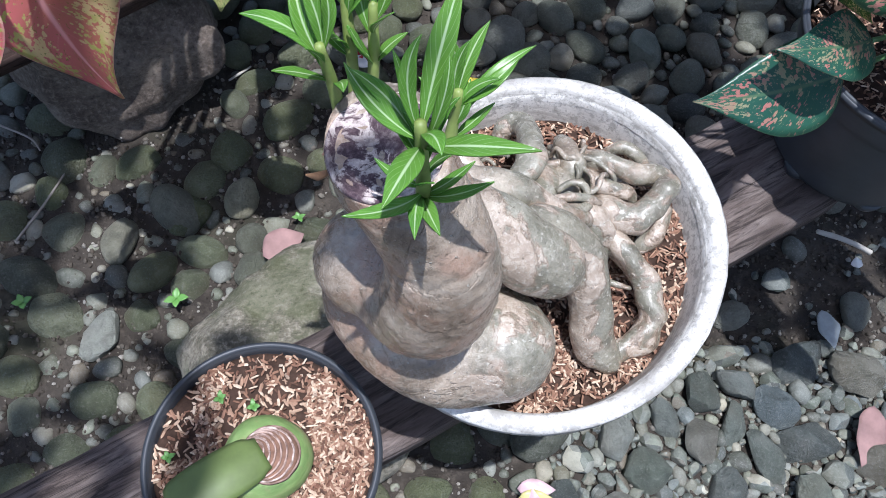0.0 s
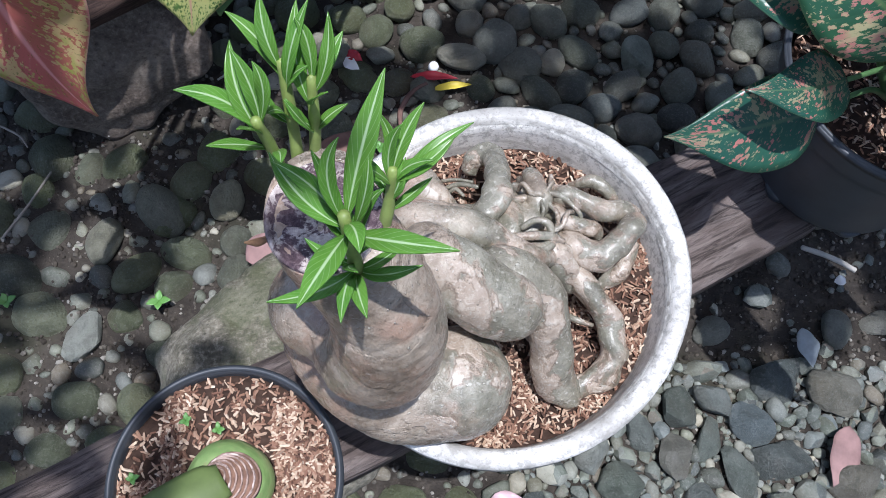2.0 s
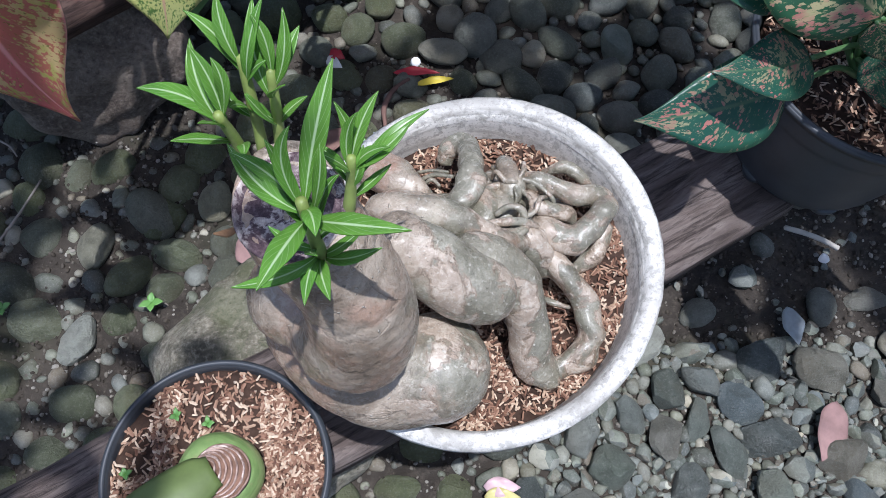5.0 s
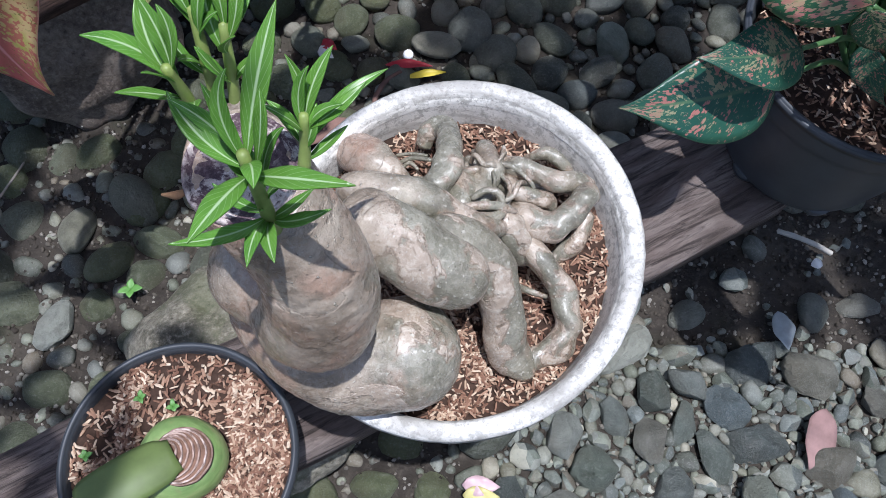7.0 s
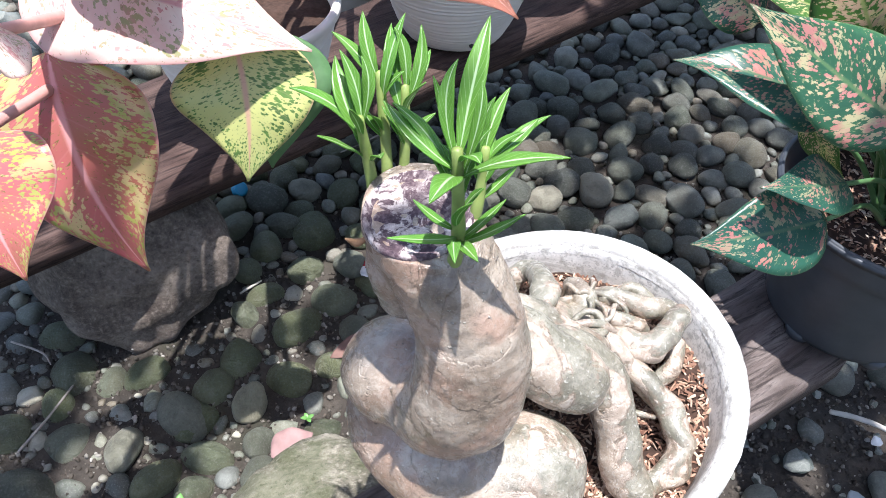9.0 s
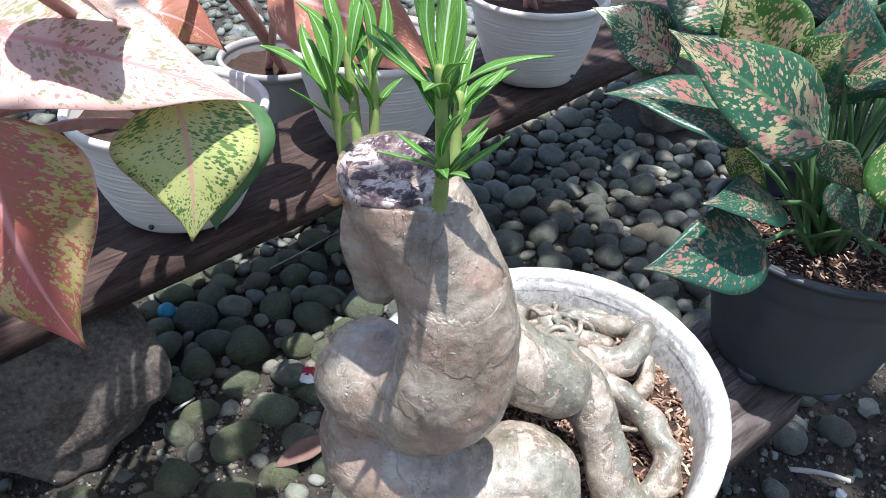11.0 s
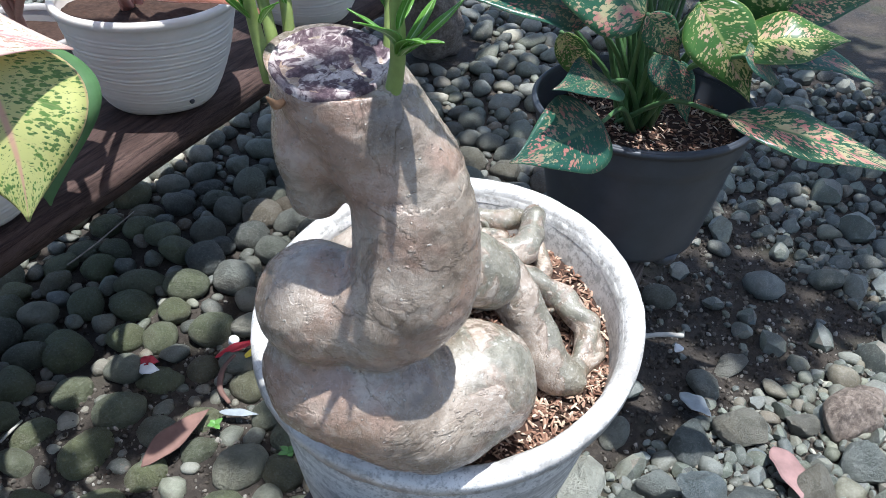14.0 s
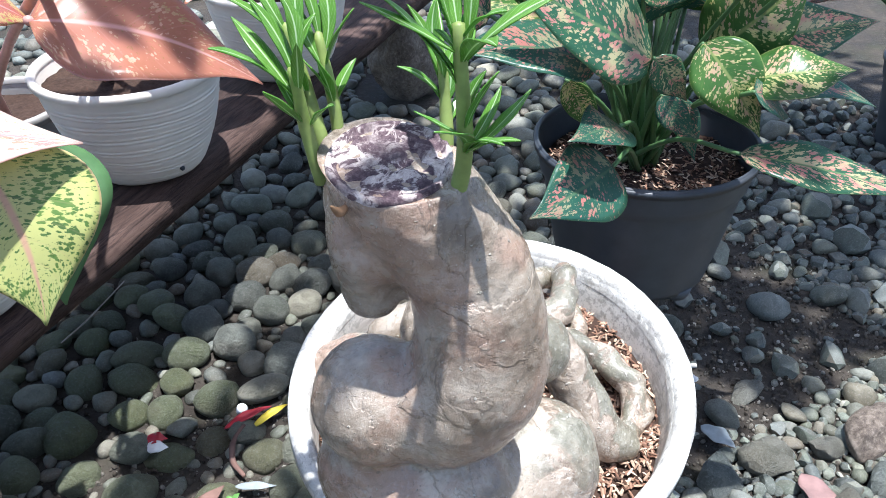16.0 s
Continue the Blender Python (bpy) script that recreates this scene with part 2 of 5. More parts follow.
def mat_spotted_leaf(name, ground_a, ground_b, spot_a, spot_b, rib, dots, cell=150, fill=0.50, edge=0.0, spot_mix=42):
    """A leaf whose irregular spots are drawn out along the side veins, with a coloured midrib."""
    m = Mat(name, 0.35, 0, 0.5)
    uv = m.t.nodes.new("ShaderNodeUVMap")
    s = m.t.nodes.new("ShaderNodeSeparateXYZ")
    m.link(uv.outputs[0], s.inputs[0])
    u, across = s.outputs[0], m.math('SUBTRACT', s.outputs[1], 0.5)
    w = m.math('ABSOLUTE', across)
    r = m.random()
    comb = m.t.nodes.new("ShaderNodeCombineXYZ")
    m.link(m.math('SUBTRACT', m.math('MULTIPLY', u, 0.18), m.math('MULTIPLY', w, 0.055)), comb.inputs[0])
    m.link(m.math('MULTIPLY', across, 0.072), comb.inputs[1])
    m.link(m.math('MULTIPLY', r, 40.0), comb.inputs[2])
    vec = comb.outputs[0]
    n = m.noise(100, 7, 0.66, vec, 0.8)
    d = m.noise(300, 4, 0.65, vec, 0.6)
    g = m.mix(m.ramp(m.noise(14, 2, 0.5, vec), (0.35, 0.0), (0.65, 1.0)), ground_a, ground_b)
    g = m.mix(m.ramp(n, (0.40, 0.55), (0.52, 0.0)), g, m.mix(0.5, g, ground_a))
    sp = m.mix(m.ramp(m.noise(spot_mix, 4, 0.6, vec), (0.44, 0.0), (0.56, 1.0)), spot_a, spot_b)
    vo = m.node("ShaderNodeTexVoronoi", Scale=cell, Randomness=1.0)
    warp = m.node("ShaderNodeTexNoise", Scale=cell * 1.6, Detail=4.0)
    m.link(vec, warp.inputs["Vector"])
    push = m.t.nodes.new("ShaderNodeVectorMath")
    push.operation = 'MULTIPLY_ADD'
    m.link(warp.outputs["Color"], push.inputs[0])
    push.inputs[1].default_value = (1.1 / cell,) * 3
    m.link(vec, push.inputs[2])
    m.link(push.outputs[0], vo.inputs["Vector"])
    grow = m.math('MULTIPLY', m.math('SUBTRACT', m.mix(0.45, n, m.noise(26, 3, 0.5, vec)), 1.0 - fill - 0.12), 3.4)
    grow = m.math('MULTIPLY', grow, m.ramp(w, (0.03, 1.0 - edge), (0.30, 1.0), (0.47, 0.55 + 0.5 * edge)))
    spots = m.ramp(m.math('SUBTRACT', grow, vo.outputs["Distance"]), (0.0, 0.0), (0.10, 0.92))
    c = m.mix(spots, g, sp)
    c = m.mix(m.ramp(d, (0.61, 0.0), (0.65, 0.75)), c, dots)
    side = m.math('FRACT', m.math('ADD', m.math('MULTIPLY', u, 8.0), m.math('MULTIPLY', w, -4.0)))
    c = m.mix(m.ramp(side, (0.0, 0.12), (0.05, 0.0), (0.95, 0.0), (1.0, 0.12)), c, rib)
    c = m.mix(m.ramp(w, (0.010, 0.9), (0.030, 0.0)), c, rib)
    c = m.mix(m.ramp(w, (0.482, 0.0), (0.494, 0.6)), c, rib)
    m.color(c)
    m.bump(m.ramp(side, (0.0, 0.0), (0.2, 1.0), (0.8, 1.0), (1.0, 0.0)), 0.12, 0.0015)
    leaf_surface(m, 0.30)
    return m.m


PEBBLE, PEBBLES, PEBBLE_MOSSY = mat_pebble("river_pebble", False, 0, 1.45), mat_pebble("river_pebbles", True, 0, 1.45), mat_pebble("mossy_pebble", False, 0.55, 1.32)
PEBBLE_GREY, GRAVEL = mat_pebble("grey_gravel", False, 0, 1.8, 0.93), mat_pebble("grey_gravel_rest", True, 0, 1.5, 0.91)
MUD = mat_mud()
WOOD_GREY = mat_wood("weathered_wood", (0.052, 0.038, 0.033), (0.130, 0.100, 0.088), (0.255, 0.212, 0.192))
WOOD_BROWN = mat_wood("red_brown_wood", (0.036, 0.021, 0.017), (0.078, 0.047, 0.038), (0.140, 0.090, 0.074))
ROCK_LIGHT = mat_rock("pale_boulder", (0.105, 0.095, 0.066), (0.20, 0.18, 0.135), (0.36, 0.325, 0.26), 14, 0.6)
ROCK_DARK = mat_rock("dark_boulder", (0.095, 0.074, 0.060), (0.160, 0.128, 0.104), (0.25, 0.208, 0.170))
BARK = mat_bark()
CUT = mat_cut()
STEM = mat_plain("green_stem", (0.215, 0.275, 0.075), 0.5, 0.3, 90)
NARROW = mat_narrow_leaf()
GREEN_PINK = mat_spotted_leaf("green_leaf_pink_spots", (0.024, 0.095, 0.055), (0.048, 0.155, 0.072), (0.60, 0.25, 0.22), (0.56, 0.50, 0.28), (0.13, 0.24, 0.10), (0.36, 0.38, 0.18), 225, 0.55)
GREEN_DARK = mat_spotted_leaf("dark_leaf_pink_flecks", (0.024, 0.100, 0.068), (0.040, 0.140, 0.085), (0.50, 0.20, 0.17), (0.36, 0.34, 0.20), (0.10, 0.19, 0.10), (0.22, 0.26, 0.15), 210, 0.51)
GREEN_CREAM = mat_spotted_leaf("green_leaf_cream_spots", (0.040, 0.120, 0.026), (0.085, 0.200, 0.040), (0.64, 0.60, 0.27), (0.62, 0.42, 0.28), (0.30, 0.36, 0.12), (0.10, 0.20, 0.04), 215, 0.53)
RED_GREEN = mat_spotted_leaf("red_green_leaf", (0.64, 0.18, 0.18), (0.50, 0.20, 0.12), (0.48, 0.52, 0.12), (0.70, 0.56, 0.27), (0.84, 0.44, 0.42), (0.15, 0.20, 0.03), 300, 0.57, 0.8, 26)
DARK_RED = mat_spotted_leaf("dark_red_leaf", (0.045, 0.085, 0.045), (0.090, 0.060, 0.040), (0.46, 0.10, 0.11), (0.34, 0.15, 0.10), (0.34, 0.14, 0.12), (0.10, 0.12, 0.05), 150, 0.58, 0.5)
YELLOW_GREEN = mat_spotted_leaf("yellow_green_leaf", (0.62, 0.62, 0.22), (0.58, 0.60, 0.24), (0.055, 0.15, 0.035), (0.12, 0.25, 0.05), (0.66, 0.40, 0.28), (0.07, 0.15, 0.03), 270, 0.54, 0.4)
SALMON = mat_spotted_leaf("salmon_leaf", (0.52, 0.21, 0.15), (0.42, 0.17, 0.10), (0.70, 0.42, 0.31), (0.46, 0.32, 0.13), (0.74, 0.42, 0.37), (0.30, 0.19, 0.07), 260, 0.49, 0.3, 20)
# Near-white ground: the glare of overhead sun is put into this leaf colour.
PALE_PINK = mat_spotted_leaf("pale_pink_leaf", (0.80, 0.68, 0.57), (0.74, 0.50, 0.43), (0.34, 0.34, 0.15), (0.58, 0.26, 0.25), (0.66, 0.34, 0.33), (0.22, 0.23, 0.09), 280, 0.50)
PINK_STALK = mat_plain("pink_petiole", (0.50, 0.26, 0.22), 0.45, 0.2, 60)
GREEN_STALK = mat_plain("green_petiole", (0.075, 0.155, 0.055), 0.45, 0.25, 60)
WHITE_POT = mat_plain("white_ceramic_pot", (0.74, 0.68, 0.60), 0.5, 0.10, 18, 0.5, 0.15)
BLACK_POT = mat_plain("black_plastic_pot", (0.043, 0.048, 0.056), 0.45, 0.25, 30, 0.5, 0.08)
FINE_SOIL = mat_plain("potting_soil", (0.050, 0.030, 0.022), 0.95, 0.5, 160, 0.2, 0.9)


def mat_bowl():
    m = Mat("aged_white_plastic", 0.5, 0, 0.45)
    n, n2 = m.noise(16, 7, 0.65), m.noise(120, 6, 0.7)
    c = m.ramp(n, (0.35, (0.54, 0.52, 0.485)), (0.6, (0.72, 0.70, 0.655)))
    c = m.mix(m.ramp(n2, (0.50, 0.0), (0.60, 0.75)), c, (0.30, 0.29, 0.265))
    c = m.mix(m.ramp(m.noise(420, 3, 0.6), (0.56, 0.0), (0.66, 0.6)), c, (0.24, 0.225, 0.195))
    c = m.mix(m.ramp(m.noise(7, 8, 0.7, m.coords('Object', (1, 1, 9))), (0.46, 0.0), (0.62, 0.7)), c, (0.26, 0.245, 0.22))
    m.color(c)
    m.bump(n2, 0.25, 0.0015)
    return m.m


def mat_husk():
    m = Mat("rice_husk", 0.8, 0, 0.25)
    r = m.random(True)
    c = m.ramp(r, (0.0, (0.13, 0.062, 0.042)), (0.36, (0.27, 0.150, 0.102)), (0.62, (0.45, 0.315, 0.222)), (0.84, (0.68, 0.555, 0.425)), (0.88, (0.10, 0.050, 0.036)), (1.0, (0.06, 0.032, 0.024)))
    m.color(m.mix(m.ramp(m.noise(300), (0.4, 0.0), (0.7, 0.4)), c, (0.25, 0.15, 0.09)))
    return m.m


BOWL, HUSK = mat_bowl(), mat_husk()


# ---- mesh helpers ----
def mesh_of(bm, name, material, smooth=True):
    me = bpy.data.meshes.new(name)
    bm.to_mesh(me)
    bm.free()
    for p in me.polygons:
        p.use_smooth = smooth
    me.materials.append(material)
    return me


def part(name, bm, material, parent, label="", smooth=True):
    ob = new(name, mesh_of(bm, name, material, smooth))
    if parent is not None:
        ob.parent = parent
        ob.matrix_parent_inverse = parent.matrix_basis.inverted()
    return tagged(ob, label)


def thing(name, at, label, category, group="", kind=""):
    e = new(name)
    e.empty_display_size = 0.05
    e.matrix_basis = Matrix.Translation(at)
    return tagged(e, label, category, group, kind)


def lathe(bm, profile, center=(0, 0), n=72, shape=None):
    """Turn (radius, z) pairs about a vertical axis; a radius of 0 closes the end."""
    rings = []
    for r, z in profile:
        if r <= 1e-6:
            p = Vector((center[0], center[1], z))
            rings.append([bm.verts.new(shape(p) if shape else p)])
            continue
        ring = []
        for i in range(n):
            a = 2 * math.pi * i / n
            p = Vector((center[0] + r * math.cos(a), center[1] + r * math.sin(a), z))
            ring.append(bm.verts.new(shape(p) if shape else p))
        rings.append(ring)
    for a, b in zip(rings, rings[1:]):
        for i in range(n):
            j = (i + 1) % n
            if len(a) == 1 and len(b) == 1:
                break
            if len(a) == 1:
                bm.faces.new((a[0], b[j], b[i]))
            elif len(b) == 1:
                bm.faces.new((a[i], a[j], b[0]))
            else:
                bm.faces.new((a[i], a[j], b[j], b[i]))
    bmesh.ops.recalc_face_normals(bm, faces=bm.faces)
    return bm


def spline(points, steps=6):
    """Catmull-Rom through tuples of any length."""
    p = [np.array(q, float) for q in points]
    p = [2 * p[0] - p[1]] + p + [2 * p[-1] - p[-2]]
    out = []
    for i in range(1, len(p) - 2):
        for k in range(steps):
            t = k / steps
            out.append(0.5 * (2 * p[i] + (p[i + 1] - p[i - 1]) * t + (2 * p[i - 1] - 5 * p[i] + 4 * p[i + 1] - p[i + 2]) * t * t
                              + (3 * p[i] - p[i - 1] - 3 * p[i + 1] + p[i + 2]) * t ** 3))
    out.append(p[-2])
    return out


def tube(bm, points, n=10, lumps=0.0, steps=5):
    """A closed tube through (x, y, z, radius)."""
    pts = spline(points, steps) if len(points) > 2 else [np.array(q, float) for q in points]
    rings, up = [], Vector((0.3, 0.2, 1)).normalized()
    for i, q in enumerate(pts):
        a, b = pts[max(0, i - 1)], pts[min(len(pts) - 1, i + 1)]
        d = Vector(b[:3] - a[:3]).normalized()
        s = d.cross(up)
        s = s.normalized() if s.length > 1e-4 else Vector((1, 0, 0))
        w = s.cross(d).normalized()
        up = w
        c, r = Vector(q[:3]), max(q[3], 2e-4)
        ring = []
        for k in range(n):
            e = s * math.cos(2 * math.pi * k / n) + w * math.sin(2 * math.pi * k / n)
            f = 1 + lumps * noise.noise((c + e * r) * 60)
            ring.append(bm.verts.new(c + e * r * f))
        rings.append(ring)
    for a, b in zip(rings, rings[1:]):
        for k in range(n):
            j = (k + 1) % n
            bm.faces.new((a[k], a[j], b[j], b[k]))
    for ring, q, nxt in ((rings[0], pts[0], pts[1]), (rings[-1], pts[-1], pts[-2])):
        c = Vector(q[:3]) + Vector(q[:3] - nxt[:3]).normalized() * q[3] * 0.5
        v = bm.verts.new(c)
        for k in range(n):
            bm.faces.new((ring[k], ring[(k + 1) % n], v))
    bmesh.ops.recalc_face_normals(bm, faces=bm.faces)
    return bm


def leaf_blade(base, tip, width, normal, arch=0.0, fold=0.12, belly=0.42, curl=0.0, wave=0.0, nu=16, nv=8, seed=0, taper=0.3, bend=0.0):
    """A leaf blade with thickness, from base to tip; normal: the way its upper side faces; arch: how far its middle rises."""
    base, tip, normal = Vector(base), Vector(tip), Vector(normal).normalized()
    axis = (tip - base)
    length = axis.length
    ctrl = (base + tip) / 2 + normal * arch * 2 + axis.cross(normal).normalized() * bend * length
    bm = bmesh.new()
    uvl = bm.loops.layers.uv.new("UVMap")
    grid, par = [], {}
    power = math.log(0.5) / math.log(belly)
    for i in range(nu + 1):
        u = i / nu
        p = base * (1 - u) ** 2 + ctrl * 2 * u * (1 - u) + tip * u * u
        d = ((ctrl - base) * (1 - u) + (tip - ctrl) * u).normalized()
        side = d.cross(normal).normalized()
        nn = side.cross(d).normalized()
        w = width * 0.5 * max(0.012, math.sin(math.pi * min(1, u) ** power) ** 0.85 * (1 - taper * u ** 2.2)) * (1 + 0.28 * taper)
        row = []
        for j in range(nv + 1):
            s = 2 * j / nv - 1
            q = p + side * w * s + nn * (fold * w * abs(s) - curl * w * s * s + wave * w * abs(s) * math.sin(u * 13 + seed + 2 * (s > 0)))
            vert = bm.verts.new(q)
            par[vert] = (u, j / nv)
            row.append(vert)
        grid.append(row)
    for i in range(nu):
        for j in range(nv):
            bm.faces.new((grid[i][j], grid[i + 1][j], grid[i + 1][j + 1], grid[i][j + 1]))
    for f in bm.faces:
        for l in f.loops:
            l[uvl].uv = par[l.vert]
    bmesh.ops.recalc_face_normals(bm, faces=bm.faces)
    bmesh.ops.solidify(bm, geom=list(bm.faces), thickness=0.0007)
    return bm


def stone_bm(seed, sub=3, size=(1, 1, 0.6), rough=0.12, angular=0.0):
    bm = bmesh.new()
    bmesh.ops.create_icosphere(bm, subdivisions=sub, radius=1.0)
    rnd = random.Random(seed)
    off = Vector((rnd.uniform(-50, 50), rnd.uniform(-50, 50), rnd.uniform(-50, 50)))
    cuts = [(Vector((rnd.gauss(0, 1), rnd.gauss(0, 1), rnd.gauss(0, 1))).normalized(), rnd.uniform(0.55, 0.85)) for _ in range(7)] if angular else []
    for v in bm.verts:
        p = v.co.copy()
        p *= 1 + rough * noise.noise(p * 0.9 + off) * 1.6 + rough * 0.4 * noise.noise(p * 2.4 + off)
        for nrm, d in cuts:
            over = p.dot(nrm) - d
            if over > 0:
                p -= nrm * over * angular
        v.co = Vector((p.x * size[0], p.y * size[1], p.z * size[2]))
    return bm


# ---- ground ----
def ground_height(x, y):
    return 0.010 * noise.noise(Vector((x * 2.3, y * 2.3, 3.1))) + 0.006 * noise.noise(Vector((x * 9, y * 9, 7.7)))


def build_ground():
    fine = list(np.arange(-1.3, 2.301, 0.03))
    fine_y = list(np.arange(-0.6, 3.301, 0.03))
    xs = [-60, -20, -8, -4, -2.2] + fine + [3.2, 5, 9, 20, 60]
    ys = [-60, -20, -8, -3, -1.4] + fine_y + [4.2, 6, 10, 20, 60]
    verts = [(x, y, ground_height(x, y)) for y in ys for x in xs]
    w = len(xs)
    faces = [(j * w + i, j * w + i + 1, (j + 1) * w + i + 1, (j + 1) * w + i) for j in range(len(ys) - 1) for i in range(w - 1)]
    me = bpy.data.meshes.new("ground")
    me.from_pydata(verts, [], faces)
    for p in me.polygons:
        p.use_smooth = True
    me.materials.append(MUD)
    return tagged(new("ground", me), "dark damp soil strewn with river pebbles", "ground", kind="structure")


ground = build_ground()

# ---- planks and the stones that carry them ----
def plank(name, corners, top, thick, material, label, grain_seed):
    """A worn board: four corners from above, its ends broken and its edges rounded. The object's x runs along the grain."""
    a, b, c, d = [Vector((*p, 0)) for p in corners]      # a-b the front edge, d-c the back edge
    along = (b - a).normalized()
    turn = Matrix.Rotation(math.atan2(along.y, along.x), 4, 'Z')
    origin = Matrix.Translation((a + b + c + d) / 4 + Vector((0, 0, top)))
    place = origin @ turn
    inv = place.inverted()
    nu, prof = 90, []
    for k in range(13):
        v = k / 12
        prof.append((v, 0.0 - 0.006 * (2 * v - 1) ** 6))
    bm = bmesh.new()
    rows = []
    for i in range(nu + 1):
        u = i / nu
        row_t, row_b = [], []
        for v, z in prof:
            uu = u + (0.004 * math.sin(v * 23 + grain_seed) + 0.006 * noise.noise(Vector((v * 9, grain_seed, u)))) * (1 if i in (0, nu) else 0)
            p = (a * (1 - uu) + b * uu) * (1 - v) + (d * (1 - uu) + c * uu) * v
            edge = 0.004 * noise.noise(Vector((u * 14, grain_seed, 1.5))) * (1 if v > 0.9 else -1 if v < 0.1 else 0)
            lp = inv @ Vector((p.x, p.y, top))
            crack = 0.0035 * max(0, noise.noise(Vector((u * 3, v * 22, grain_seed)))) + 0.002 * noise.noise(Vector((u * 30, v * 60, grain_seed)))
            row_t.append(bm.verts.new((lp.x, lp.y + edge, z - crack)))
            row_b.append(bm.verts.new((lp.x, lp.y + edge * 0.6, -thick - z * 0.5)))
        rows.append(row_t + row_b[::-1])
    m = len(rows[0])
    for r, s in zip(rows, rows[1:]):
        for k in range(m):
            bm.faces.new((r[k], r[(k + 1) % m], s[(k + 1) % m], s[k]))
    bm.faces.new(rows[0][::-1])
    bm.faces.new(rows[-1])
    bmesh.ops.recalc_face_normals(bm, faces=bm.faces)
    ob = new(name, mesh_of(bm, name, material))
    ob.matrix_basis = place
    return tagged(ob, label, "plank")


PLANK_TOP, SHELF_TOP = 0.268, 0.32
plank("wooden_plank", [(-0.42, -0.065), (0.548, 0.510), (0.665, 0.775), (-0.50, 0.075)], PLANK_TOP, 0.048, WOOD_GREY,
      "weathered grey wooden plank raised on stones", 2.0)
plank("wooden_plank", [(-0.62, 0.556), (1.15, 1.872), (0.98, 2.085), (-0.78, 0.772)], SHELF_TOP, 0.045, WOOD_BROWN,
      "dark red-brown wooden plank carrying white pots", 5.0)


def boulder(at, size, seed, material, label, turn=0.0, angular=0.7, rough=0.16):
    bm = stone_bm(seed, 5, size, rough, angular)
    for v in bm.verts:
        v.co += v.co.normalized() * 0.012 * noise.noise(v.co * 26 + Vector((seed, 0, 0)))
    ob = new("boulder", mesh_of(bm, "boulder", material))
    ob.matrix_basis = pose(*at, 0, 0, turn)
    return tagged(ob, label, "boulder")


boulder((-0.135, 0.315, 0.090), (0.165, 0.185, 0.135), 11, ROCK_LIGHT, "pale mossy boulder under the grey plank", 20)
boulder((0.565, 0.675, 0.105), (0.062, 0.062, 0.122), 12, ROCK_DARK, "dark rounded stone propping the grey plank", 50)
boulder((-0.44, 0.855, 0.120), (0.175, 0.155, 0.165), 13, ROCK_DARK, "dark rough boulder under the brown plank", -10)
boulder((0.93, 1.83, 0.130), (0.10, 0.10, 0.155), 14, ROCK_DARK, "dark rough boulder under the brown plank", 40)


# ---- pots ----
def pot_shell(center, base_z, height, r_top, r_base, wall, lip, ribs=0.0, step=0.0, curve=0.5, rib_count=15, n=96):
    """Profile of an open pot: outside, lip, inside and floor."""
    out = []
    k = 130 if ribs else 26
    for i in range(k + 1):
        t = i / k
        r = r_base + (r_top - r_base) * t ** curve
        if step and t < 0.80:
            r -= step
        if ribs and 0.06 < t < 0.9:
            r += ribs * (math.sin(t * rib_count * 2 * math.pi) + 0.8 * math.sin(t * rib_count * 8.7 + 1.0)) * 0.6
        out.append((r, base_z + height * t))
    out[0] = (r_base - 0.004, base_z)
    top = base_z + height
    out += [(r_top + lip, top - 0.004), (r_top + lip + 0.001, top + 0.002), (r_top + lip * 0.4, top + 0.005), (r_top - wall * 0.8, top + 0.003)]
    inner = []
    for i in range(12, -1, -1):
        t = i / 12
        inner.append((r_base + (r_top - r_base) * t ** curve - wall - (step if t < 0.8 else 0), base_z + 0.008 + (height - 0.012) * t))
    return [(0, base_z)] + out + inner + [(0, base_z + 0.008)]


def soil_disc(name, center, radius, z, label, parent=None, shape=None, seed=0, material=None):
    bm = bmesh.new()
    rings = [(0, z)] + [(radius * i / 14, z) for i in range(1, 15)] + [(radius * 0.97, z - 0.02), (0, z - 0.02)]

    def lump(p):
        q = p.copy()
        if p.z > z - 0.01:
            q.z += 0.004 * noise.noise(p * 40 + Vector((seed, 0, 0))) + 0.003 * noise.noise(p * 120)
        return shape(q) if shape else q
    lathe(bm, rings, center, 64, lump)
    ob = part(name, bm, material or FINE_SOIL, parent)
    return tagged(ob, label, "soil")


